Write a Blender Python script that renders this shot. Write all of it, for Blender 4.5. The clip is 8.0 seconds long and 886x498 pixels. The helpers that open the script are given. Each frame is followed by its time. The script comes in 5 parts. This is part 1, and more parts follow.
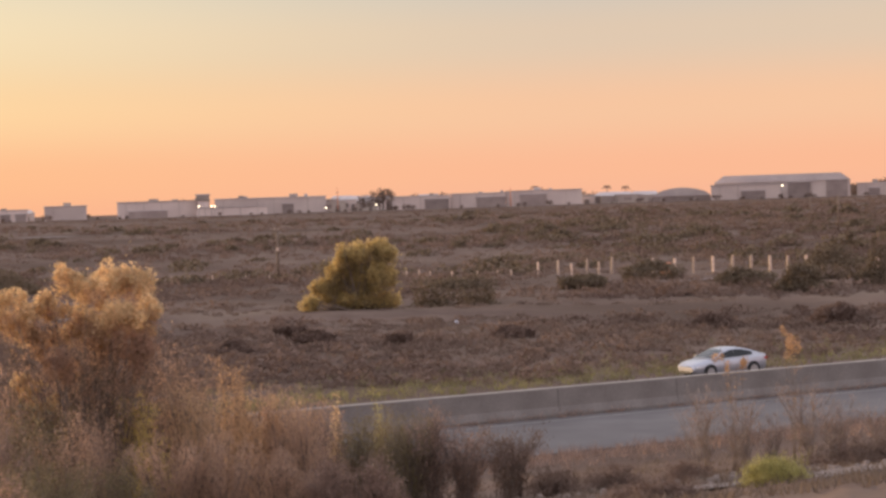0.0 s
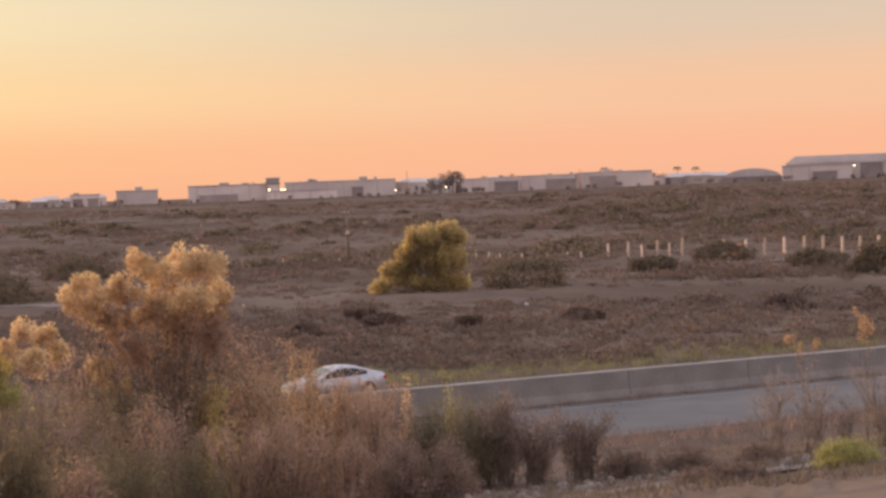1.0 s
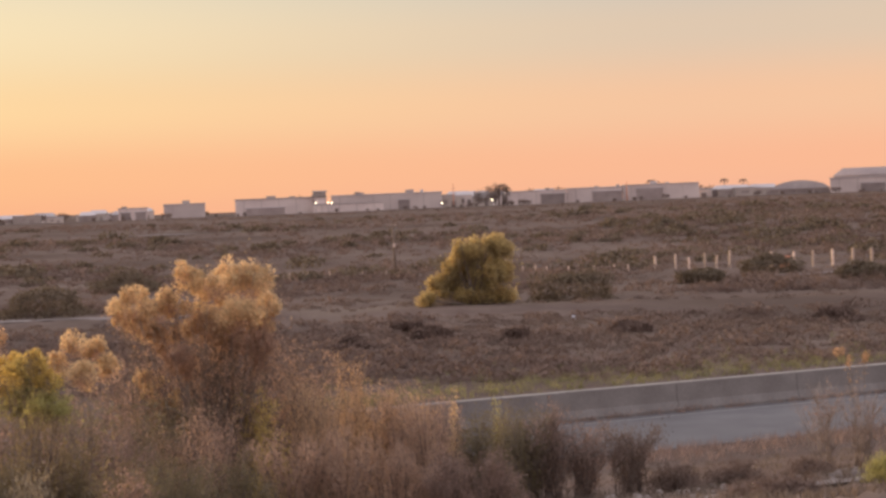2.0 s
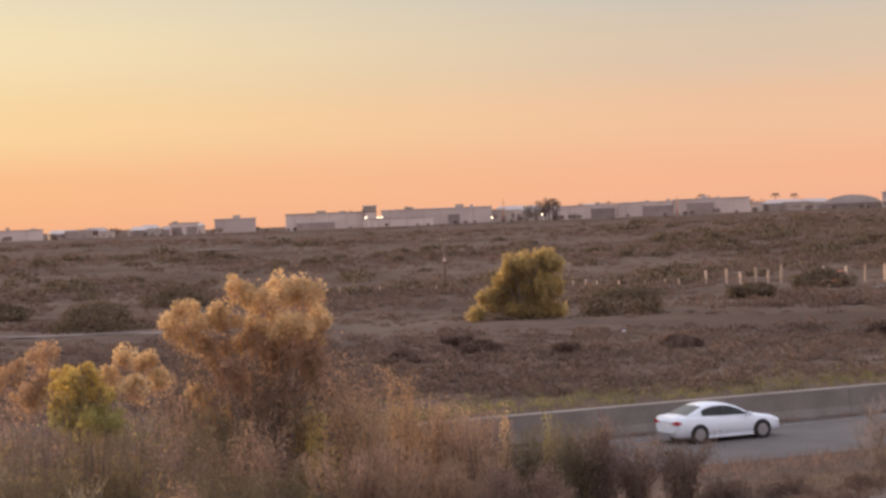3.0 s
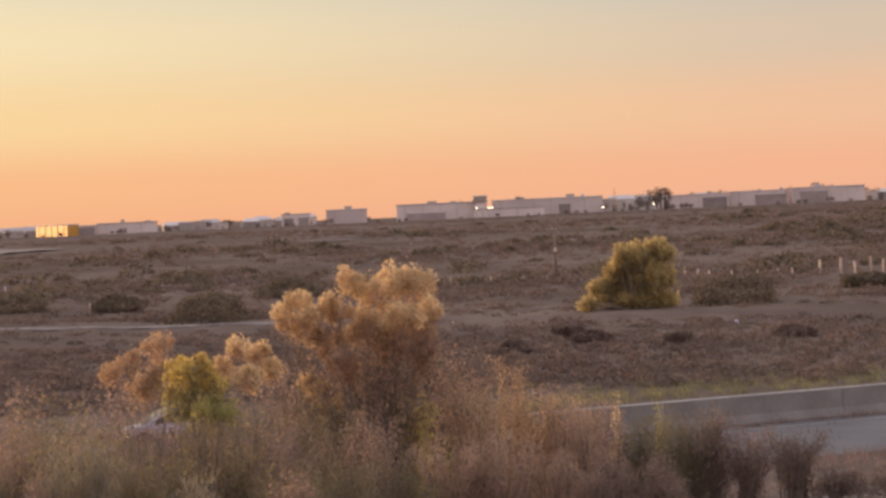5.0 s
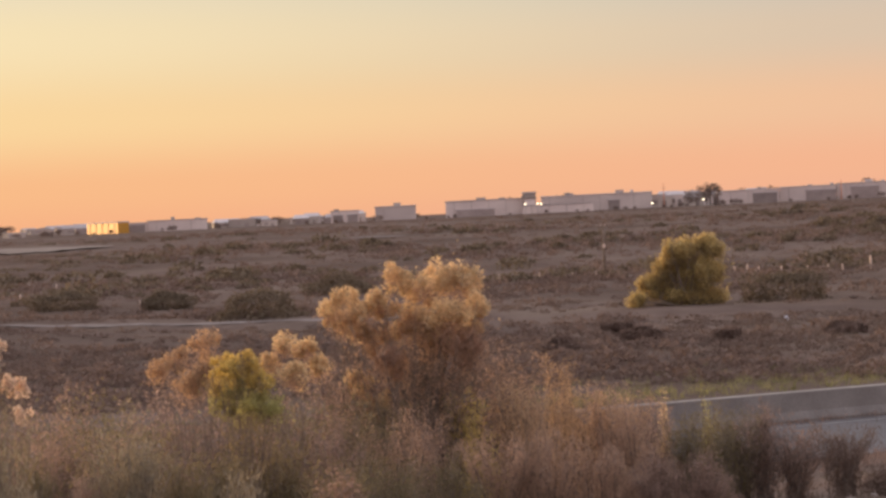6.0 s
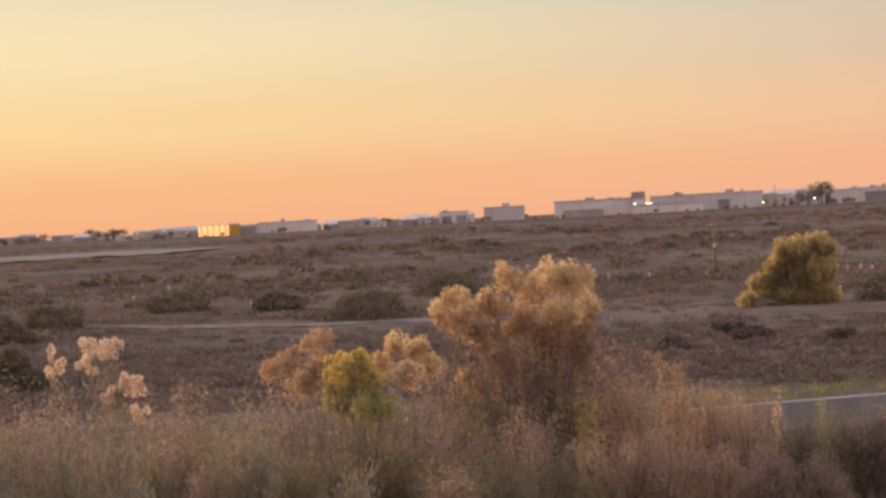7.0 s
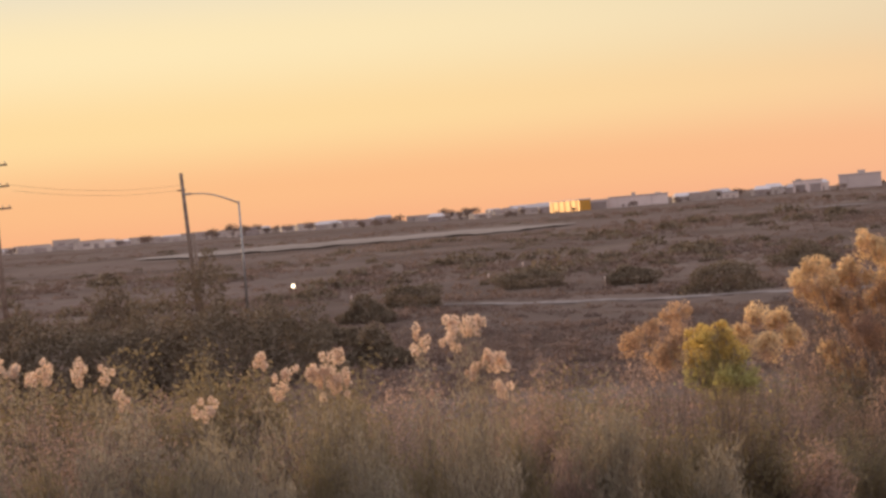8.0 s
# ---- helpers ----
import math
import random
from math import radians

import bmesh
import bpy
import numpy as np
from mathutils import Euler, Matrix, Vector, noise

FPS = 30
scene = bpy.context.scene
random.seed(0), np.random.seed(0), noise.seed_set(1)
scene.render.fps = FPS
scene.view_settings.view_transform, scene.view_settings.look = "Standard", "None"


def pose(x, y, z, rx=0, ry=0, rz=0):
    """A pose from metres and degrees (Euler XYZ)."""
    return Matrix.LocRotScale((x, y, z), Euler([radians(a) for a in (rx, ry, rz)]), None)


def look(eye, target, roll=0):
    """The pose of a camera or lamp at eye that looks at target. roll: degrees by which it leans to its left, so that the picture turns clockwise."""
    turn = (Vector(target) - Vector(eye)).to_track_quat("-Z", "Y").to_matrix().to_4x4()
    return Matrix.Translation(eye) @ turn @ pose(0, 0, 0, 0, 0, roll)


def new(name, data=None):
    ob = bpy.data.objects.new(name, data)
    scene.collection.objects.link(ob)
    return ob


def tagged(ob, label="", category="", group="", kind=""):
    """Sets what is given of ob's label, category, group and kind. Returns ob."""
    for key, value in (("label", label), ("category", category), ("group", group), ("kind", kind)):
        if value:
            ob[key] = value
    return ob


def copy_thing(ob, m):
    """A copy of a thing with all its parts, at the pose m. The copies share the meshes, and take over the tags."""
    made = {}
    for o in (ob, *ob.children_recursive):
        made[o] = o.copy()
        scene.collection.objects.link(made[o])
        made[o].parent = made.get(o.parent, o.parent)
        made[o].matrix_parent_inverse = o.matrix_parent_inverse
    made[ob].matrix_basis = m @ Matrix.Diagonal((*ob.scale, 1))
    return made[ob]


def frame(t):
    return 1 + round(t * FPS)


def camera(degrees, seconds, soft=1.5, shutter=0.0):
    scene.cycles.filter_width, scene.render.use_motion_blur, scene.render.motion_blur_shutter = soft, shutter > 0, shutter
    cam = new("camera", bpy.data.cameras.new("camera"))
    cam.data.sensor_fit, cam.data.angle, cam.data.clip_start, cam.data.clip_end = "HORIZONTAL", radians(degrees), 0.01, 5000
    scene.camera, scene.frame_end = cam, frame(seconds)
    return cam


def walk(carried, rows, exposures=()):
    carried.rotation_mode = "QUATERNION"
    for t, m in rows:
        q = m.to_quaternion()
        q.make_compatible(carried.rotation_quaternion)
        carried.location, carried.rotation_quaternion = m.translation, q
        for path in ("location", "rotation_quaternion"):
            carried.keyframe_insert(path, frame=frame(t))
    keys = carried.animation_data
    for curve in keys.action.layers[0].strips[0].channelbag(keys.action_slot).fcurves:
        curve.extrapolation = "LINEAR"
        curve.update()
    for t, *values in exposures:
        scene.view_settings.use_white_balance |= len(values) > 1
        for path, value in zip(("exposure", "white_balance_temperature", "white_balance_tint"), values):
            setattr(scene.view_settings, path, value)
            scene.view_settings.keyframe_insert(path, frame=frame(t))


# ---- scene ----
# ---- camera: hand-held, turning slowly to its left on one spot ----
EYE = 8.9
cam = camera(26.06, 8.0, soft=2.9)
TURNS = [  # seconds, yaw, pitch, roll, sway in x and z
    (0.0, 0.0, -1.32, -1.8, 0.037, 0.012), (0.5, 1.14, -1.689, -2.023, 0.011, 0.023),
    (1.0, 2.103, -1.779, -2.117, 0.035, 0.015), (1.5, 2.831, -1.631, -2.213, 0.023, 0.019),
    (3.0, 4.951, -0.846, -2.28, -0.008, 0.001), (3.5, 5.89, -0.775, -2.343, -0.027, 0.002),
    (4.0, 6.753, -0.809, -2.423, -0.033, 0.002), (4.5, 7.502, -0.936, -2.472, -0.029, 0.003),
    (6.0, 9.751, -1.043, -2.72, 0.07, 0.01), (6.5, 10.691, -0.917, -2.77, 0.037, -0.02),
    (7.0, 12.999, -0.86, -3.042, 0.012, -0.025), (7.5, 16.503, -0.852, -3.369, -0.03, -0.012),
    (8.0, 23.518, -0.917, -4.73, -0.09, -0.02)]


def aimed(yaw, pitch, roll, sx, sz):
    a, p = radians(yaw), radians(pitch)
    eye = Vector((sx, 0, EYE + sz))
    return look(eye, eye + Vector((-math.sin(a) * math.cos(p), math.cos(a) * math.cos(p), math.sin(p))), roll)


walk(cam, [(t, aimed(*r)) for t, *r in TURNS],
     [(0.0, 0.06), (1.5, 0.06), (3.0, -0.02), (4.5, -0.04), (6.0, -0.04), (7.0, -0.04), (8.0, 0.0)])

# ---- light: a low sun beyond the left, and the evening sky ----
SUN_AZ, SUN_EL = 46.0, 2.7  # degrees to the left of straight ahead, degrees up
sun_way = Vector((-math.sin(radians(SUN_AZ)), math.cos(radians(SUN_AZ)), math.tan(radians(SUN_EL)))).normalized()
sun = new("sun", bpy.data.lights.new("sun", "SUN"))
sun.data.energy, sun.data.angle, sun.data.color = 4.6, radians(1.0), (1.0, 0.66, 0.36)
sun.matrix_world = look(sun_way * 50, (0, 0, 0))


def evening_sky():
    world = bpy.data.worlds.new("evening_sky")
    world.use_nodes = True
    scene.world = world
    nt = world.node_tree
    nt.nodes.clear()
    N = lambda kind: nt.nodes.new("ShaderNode" + kind)
    link = nt.links.new
    coord, sep = N("TexCoord"), N("SeparateXYZ")
    link(coord.outputs["Generated"], sep.inputs[0])

    def ramp(stops):
        r = N("ValToRGB")
        r.color_ramp.interpolation = "EASE"
        while len(r.color_ramp.elements) < len(stops):
            r.color_ramp.elements.new(0.5)
        for el, (pos, col) in zip(r.color_ramp.elements, stops):
            el.position, el.color = pos, (*col, 1)
        return r

    height = N("MapRange")
    height.inputs["From Min"].default_value, height.inputs["From Max"].default_value = -0.01, 0.15
    link(sep.outputs["Z"], height.inputs["Value"])
    near_sun = ramp([(0.0, (0.95, 0.43, 0.23)), (0.2, (0.98, 0.52, 0.25)), (0.42, (1.0, 0.71, 0.35)),
                     (0.68, (1.0, 0.81, 0.48)), (1.0, (0.79, 0.72, 0.58))])
    away = ramp([(0.0, (0.88, 0.44, 0.30)), (0.16, (0.93, 0.475, 0.29)), (0.36, (0.89, 0.54, 0.34)),
                 (0.6, (0.72, 0.56, 0.42)), (0.8, (0.60, 0.55, 0.48)), (1.0, (0.46, 0.48, 0.49))])
    for r in (near_sun, away):
        link(height.outputs[0], r.inputs[0])
    dot = N("VectorMath")
    dot.operation = "DOT_PRODUCT"
    dot.inputs[1].default_value = (sun_way.x, sun_way.y, 0)
    link(coord.outputs["Generated"], dot.inputs[0])
    side = N("MapRange")
    side.interpolation_type = "SMOOTHSTEP"
    side.inputs["From Min"].default_value, side.inputs["From Max"].default_value = 0.62, 1.0
    link(dot.outputs["Value"], side.inputs["Value"])
    band = N("Mix")
    band.data_type = "RGBA"
    link(side.outputs[0], band.inputs["Factor"])
    link(away.outputs[0], band.inputs["A"])
    link(near_sun.outputs[0], band.inputs["B"])
    dim = N("MapRange")  # the sky opposite the sun is dusky
    for key, value in (("From Min", -1.0), ("From Max", 0.4), ("To Min", 0.95), ("To Max", 1.0)):
        dim.inputs[key].default_value = value
    link(dot.outputs["Value"], dim.inputs["Value"])
    dusk = N("VectorMath")
    dusk.operation = "SCALE"
    rosy = N("Mix")  # opposite the sun the low sky is rose-grey
    rosy.data_type = "RGBA"
    rosy.inputs["B"].default_value = (0.98, 0.74, 0.82, 1)
    turn = N("MapRange")
    for key, value in (("From Min", 0.45), ("From Max", -0.4)):
        turn.inputs[key].default_value = value
    link(dot.outputs["Value"], turn.inputs["Value"])
    link(turn.outputs[0], rosy.inputs["Factor"])
    link(band.outputs["Result"], rosy.inputs["A"])
    link(rosy.outputs["Result"], dusk.inputs[0])
    link(dim.outputs[0], dusk.inputs["Scale"])
    sky = N("TexSky")
    sky.sky_type, sky.sun_disc = "NISHITA", False
    sky.sun_elevation, sky.sun_rotation = radians(SUN_EL), radians(-SUN_AZ)
    sky.air_density, sky.dust_density = 1.5, 3.0
    dome = N("VectorMath")
    dome.operation = "SCALE"
    dome.inputs["Scale"].default_value = 0.48
    link(sky.outputs[0], dome.inputs[0])
    haze = N("VectorMath")  # bright evening haze over the whole dome
    haze.inputs[1].default_value = (0.84, 0.79, 0.95)
    link(dome.outputs[0], haze.inputs[0])
    up = N("MapRange")
    up.interpolation_type = "SMOOTHSTEP"
    up.inputs["From Min"].default_value, up.inputs["From Max"].default_value = 0.13, 0.6
    link(sep.outputs["Z"], up.inputs["Value"])
    whole = N("Mix")
    whole.data_type = "RGBA"
    link(up.outputs[0], whole.inputs["Factor"])
    link(dusk.outputs[0], whole.inputs["A"])
    link(haze.outputs[0], whole.inputs["B"])
    back, out = N("Background"), N("OutputWorld")
    link(whole.outputs["Result"], back.inputs["Color"])
    link(back.outputs[0], out.inputs["Surface"])


evening_sky()


# ---- materials ----
def material(name, col_a, col_b, scale=4.0, rough=0.85, metal=0.0, bump=0.3, fine=40.0, island=0.0, each=0.0, through_light=0.0,
             third=None, spec=0.3, broad=None):
    """Two colours mottled at two scales; island and each vary the brightness by loose piece and by object."""
    m = bpy.data.materials.new(name)
    m.use_nodes = True
    nt = m.node_tree
    bsdf = nt.nodes["Principled BSDF"]
    bsdf.inputs["Roughness"].default_value, bsdf.inputs["Metallic"].default_value = rough, metal
    bsdf.inputs["Specular IOR Level"].default_value = spec
    N = lambda kind: nt.nodes.new("ShaderNode" + kind)
    link = nt.links.new
    coord = N("TexCoord")
    big, small = N("TexNoise"), N("TexNoise")
    for n, s in ((big, scale), (small, fine)):
        n.inputs["Scale"].default_value, n.inputs["Detail"].default_value = s, 4.0
        link(coord.outputs["Object"], n.inputs["Vector"])
    spread = N("MapRange")
    spread.inputs["From Min"].default_value, spread.inputs["From Max"].default_value = 0.35, 0.65
    link(big.outputs[0], spread.inputs["Value"])
    mix = N("Mix")
    mix.data_type = "RGBA"
    mix.inputs["A"].default_value, mix.inputs["B"].default_value = (*col_a, 1), (*col_b, 1)
    link(spread.outputs[0], mix.inputs["Factor"])
    last = mix.outputs["Result"]
    if third:
        patch = N("TexNoise")
        patch.inputs["Scale"].default_value, patch.inputs["Detail"].default_value = scale * 0.23, 5.0
        link(coord.outputs["Object"], patch.inputs["Vector"])
        cut = N("MapRange")
        cut.inputs["From Min"].default_value, cut.inputs["From Max"].default_value = 0.5, 0.66
        link(patch.outputs[0], cut.inputs["Value"])
        m3 = N("Mix")
        m3.data_type = "RGBA"
        m3.inputs["B"].default_value = (*third, 1)
        link(cut.outputs[0], m3.inputs["Factor"])
        link(last, m3.inputs["A"])
        last = m3.outputs["Result"]
    if broad:  # darker tracts tens of metres across
        tract, edge, m4 = N("TexNoise"), N("MapRange"), N("Mix")
        tract.inputs["Scale"].default_value, tract.inputs["Detail"].default_value = 0.02, 6.0
        link(coord.outputs["Object"], tract.inputs["Vector"])
        edge.inputs["From Min"].default_value, edge.inputs["From Max"].default_value = 0.47, 0.6
        link(tract.outputs[0], edge.inputs["Value"])
        m4.data_type = "RGBA"
        m4.inputs["B"].default_value = (*broad, 1)
        link(edge.outputs[0], m4.inputs["Factor"])
        link(last, m4.inputs["A"])
        last = m4.outputs["Result"]
    grain = N("MapRange")
    grain.inputs["To Min"].default_value, grain.inputs["To Max"].default_value = 0.7, 1.3
    link(small.outputs[0], grain.inputs["Value"])
    value = grain.outputs[0]
    for amount, source, socket in ((island, "NewGeometry", "Random Per Island"), (each, "ObjectInfo", "Random")):
        if amount:
            node, rng, mul = N(source), N("MapRange"), N("Math")
            rng.inputs["To Min"].default_value, rng.inputs["To Max"].default_value = 1 - amount, 1 + amount
            link(node.outputs[socket], rng.inputs["Value"])
            mul.operation = "MULTIPLY"
            link(value, mul.inputs[0])
            link(rng.outputs[0], mul.inputs[1])
            value = mul.outputs[0]
    tone = N("VectorMath")
    tone.operation = "SCALE"
    link(last, tone.inputs[0])
    link(value, tone.inputs["Scale"])
    link(tone.outputs[0], bsdf.inputs["Base Color"])
    if bump:
        b = N("Bump")
        b.inputs["Strength"].default_value, b.inputs["Distance"].default_value = bump, 0.02
        link(small.outputs[0], b.inputs["Height"])
        link(b.outputs[0], bsdf.inputs["Normal"])
    if through_light:  # leaves let the low sun through
        tl, ms = N("BsdfTranslucent"), N("MixShader")
        link(tone.outputs[0], tl.inputs["Color"])
        ms.inputs[0].default_value = through_light
        link(bsdf.outputs[0], ms.inputs[1])
        link(tl.outputs[0], ms.inputs[2])
        link(ms.outputs[0], nt.nodes["Material Output"].inputs["Surface"])
    return m


def glow(name, col, power):
    m = bpy.data.materials.new(name)
    m.use_nodes = True
    b = m.node_tree.nodes["Principled BSDF"]
    b.inputs["Emission Color"].default_value, b.inputs["Emission Strength"].default_value = (*col, 1), power
    b.inputs["Base Color"].default_value = (*col, 1)
    return m


M_EARTH = material("dry_earth", (0.132, 0.094, 0.076), (0.172, 0.125, 0.100), 0.35, 1.0, bump=0.3, fine=5, third=(0.185, 0.138, 0.107), spec=0.0, broad=(0.115, 0.082, 0.064))
M_TRACK = material("pale_dirt", (0.185, 0.148, 0.127), (0.265, 0.217, 0.19), 0.9, 1.0, bump=0.6, fine=8, spec=0.0)
M_ASPHALT = material("old_asphalt", (0.122, 0.108, 0.103), (0.158, 0.142, 0.134), 0.4, 0.85, bump=0.3, fine=30, third=(0.11, 0.097, 0.091), spec=0.15)
M_CONCRETE = material("barrier_concrete", (0.180, 0.156, 0.140), (0.230, 0.202, 0.182), 0.7, 0.9, bump=0.3, fine=14, third=(0.165, 0.142, 0.125), spec=0.1)
# lighter concrete: the sun and sky on the barrier's top edge, as colour
M_LIT_EDGE = material("lit_edge_concrete", (0.27, 0.235, 0.205), (0.34, 0.30, 0.26), 0.9, 0.85, bump=0.2, fine=14, spec=0.1)
M_LINE = material("road_paint", (0.30, 0.28, 0.26), (0.38, 0.355, 0.33), 3, 0.8, bump=0.1, spec=0.1)
M_GOLD = material("gold_leaf", (0.58, 0.405, 0.215), (0.75, 0.55, 0.31), 1.5, 0.6, bump=0, island=0.25, through_light=0.55)
M_YELLOW = material("yellow_leaf", (0.50, 0.36, 0.10), (0.62, 0.45, 0.14), 1.5, 0.6, bump=0, island=0.3, through_light=0.55)
M_GREEN = material("green_leaf", (0.36, 0.325, 0.12), (0.48, 0.425, 0.165), 1.5, 0.6, bump=0, island=0.22, through_light=0.6)
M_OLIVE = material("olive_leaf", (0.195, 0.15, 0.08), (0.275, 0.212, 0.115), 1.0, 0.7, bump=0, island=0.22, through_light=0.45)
M_STRAW = material("dry_straw", (0.44, 0.28, 0.155), (0.56, 0.37, 0.215), 1.5, 0.8, bump=0, island=0.28, through_light=0.5)
M_GREY = material("grey_brush", (0.26, 0.215, 0.145), (0.36, 0.295, 0.205), 0.8, 0.8, bump=0, island=0.2, through_light=0.45)
M_BROWN = material("brown_brush", (0.28, 0.188, 0.145), (0.38, 0.262, 0.205), 1.5, 0.9, bump=0, island=0.28, through_light=0.5, spec=0.1)
# reddish-brown brush, lightened to stand for the sunlit haze over it
M_HAZED_BROWN = material("hazed_brown_brush", (0.40, 0.262, 0.185), (0.51, 0.342, 0.242), 1.2, 0.9, bump=0, island=0.2, through_light=0.58, spec=0.1)
M_TWIG = material("grey_twig", (0.24, 0.19, 0.165), (0.33, 0.27, 0.235), 5, 0.9, bump=0.2)
M_PLUME = material("seed_plume", (0.66, 0.50, 0.37), (0.78, 0.61, 0.46), 3, 0.8, bump=0, island=0.15, through_light=0.5)
M_BARK = material("bark", (0.13, 0.098, 0.08), (0.22, 0.17, 0.135), 6, 0.9, bump=0.5)
M_SCRUB = material("far_scrub", (0.160, 0.115, 0.093), (0.225, 0.165, 0.133), 0.05, 1.0, bump=0, island=0.12, through_light=0.22, third=(0.26, 0.195, 0.15), spec=0.0)
M_GRASS = material("dry_grass", (0.155, 0.118, 0.092), (0.215, 0.166, 0.128), 0.2, 1.0, bump=0, island=0.18, through_light=0.3, spec=0.0)
M_VERGE = material("verge_grass", (0.20, 0.185, 0.085), (0.30, 0.265, 0.125), 0.3, 0.9, bump=0, island=0.25, through_light=0.45, spec=0.0)
M_WOOD = material("weathered_wood", (0.13, 0.09, 0.065), (0.22, 0.16, 0.12), 3, 0.85, bump=0.4, each=0.2)
M_POST = material("fence_post", (0.46, 0.34, 0.27), (0.60, 0.46, 0.37), 3, 0.7, bump=0.2, each=0.35)
M_STEEL = material("grey_steel", (0.22, 0.21, 0.20), (0.30, 0.29, 0.27), 3, 0.45, metal=0.7, bump=0.1)
# pale wall, its colour warmed to carry the pinkish distance haze
M_HAZE_WALL = material("haze_warmed_wall", (0.52, 0.42, 0.375), (0.62, 0.51, 0.45), 0.08, 0.8, bump=0.1, fine=2, each=0.18)
# sheet metal with the sun's yellow glint put into its base colour
M_SUN_YELLOW_WALL = material("sun_yellow_metal_wall", (0.46, 0.24, 0.045), (0.54, 0.29, 0.06), 0.1, 0.6, metal=0.55, bump=0.05, fine=2)
M_ROOF = material("grey_roof", (0.40, 0.34, 0.32), (0.50, 0.43, 0.40), 0.08, 0.7, bump=0.1, fine=2, each=0.2)
M_DARK = material("dark_door", (0.24, 0.185, 0.165), (0.31, 0.245, 0.215), 0.2, 0.7, bump=0.1, each=0.2)
M_WILLOW = material("willow_leaf", (0.46, 0.34, 0.14), (0.60, 0.45, 0.19), 1.0, 0.6, bump=0, island=0.22, through_light=0.55)
M_HEATH = material("red_brown_scrub", (0.165, 0.115, 0.092), (0.225, 0.158, 0.125), 0.03, 1.0, bump=0, island=0.12, through_light=0.22, third=(0.25, 0.18, 0.137), spec=0.0)
M_DARKBUSH = material("dark_bush_leaf", (0.138, 0.105, 0.072), (0.185, 0.142, 0.096), 0.4, 0.9, bump=0, island=0.15, through_light=0.22, spec=0.1)
M_STRIP = material("bare_strip", (0.24, 0.19, 0.155), (0.32, 0.26, 0.215), 0.03, 1.0, bump=0, fine=1.5, third=(0.20, 0.155, 0.125), spec=0.0)
M_TOWN = material("hazy_wall", (0.36, 0.29, 0.25), (0.46, 0.38, 0.32), 0.08, 0.8, bump=0.1, fine=2, each=0.2)
M_TYRE = material("tyre_rubber", (0.018, 0.018, 0.018), (0.03, 0.03, 0.03), 8, 0.85, bump=0.2)
M_RIM = material("alloy_rim", (0.45, 0.45, 0.46), (0.55, 0.55, 0.55), 6, 0.35, metal=0.9, bump=0)
M_RIM_DARK = material("dark_rim", (0.05, 0.05, 0.05), (0.08, 0.08, 0.08), 6, 0.4, metal=0.6, bump=0)
M_GLASS = material("tinted_glass", (0.015, 0.016, 0.018), (0.022, 0.024, 0.026), 1, 0.12, bump=0, spec=0.28)
M_SILVER = material("silver_paint", (0.38, 0.38, 0.41), (0.42, 0.42, 0.45), 1, 0.28, metal=0.5, bump=0, spec=0.5)
M_WHITE = material("white_paint", (0.70, 0.74, 0.80), (0.74, 0.78, 0.84), 1, 0.25, bump=0, spec=0.5)
M_LILAC = material("mauve_silver_paint", (0.36, 0.32, 0.40), (0.42, 0.38, 0.46), 1, 0.3, metal=0.4, bump=0, spec=0.5)
M_TRIM = material("black_trim", (0.02, 0.02, 0.02), (0.035, 0.035, 0.035), 4, 0.6, bump=0)
M_LAMP = glow("headlamp", (1.0, 0.93, 0.82), 2.5)
M_LAMP_OFF = material("clear_lamp", (0.7, 0.7, 0.7), (0.8, 0.8, 0.8), 4, 0.15, bump=0)
M_TAIL = material("red_lamp", (0.35, 0.02, 0.02), (0.45, 0.03, 0.03), 4, 0.2, bump=0)
M_ORANGE = material("orange_plastic", (0.62, 0.26, 0.14), (0.7, 0.3, 0.17), 2, 0.6, bump=0.1)
M_SIGNAL = glow("far_lamp", (1.0, 0.85, 0.6), 4.0)


# ---- helpers for meshes ----
def mesh_of(name, verts, faces, smooth=False):
    me = bpy.data.meshes.new(name)
    me.from_pydata([tuple(v) for v in verts], [], faces)
    me.update()
    if smooth:
        me.shade_smooth()
    return me


def facets(name, v):
    """A mesh of loose facets, v of shape (count, corners, 3)."""
    n, k = v.shape[:2]
    me = bpy.data.meshes.new(name)
    me.vertices.add(k * n)
    me.vertices.foreach_set("co", np.ascontiguousarray(v, np.float32).ravel())
    me.loops.add(k * n)
    me.loops.foreach_set("vertex_index", np.arange(k * n, dtype=np.int32))
    me.polygons.add(n)
    me.polygons.foreach_set("loop_start", np.arange(0, k * n, k, dtype=np.int32))
    me.update(calc_edges=True)
    return me


def part(name, data, mat, parent=None, label="", at=None):
    if isinstance(data, bmesh.types.BMesh):
        me = bpy.data.meshes.new(name)
        data.to_mesh(me)
        data.free()
    else:
        me = data
    if mat and not me.materials:
        me.materials.append(mat)
    ob = new(name, me)
    if parent:
        ob.parent = parent
    if at:
        ob.matrix_local = at
    return tagged(ob, label)


def thing(name, label, category, at=None, group="", kind=""):
    ob = new(name)
    ob.empty_display_size = 0.3
    if at:
        ob.matrix_world = at
    return tagged(ob, label, category, group, kind)


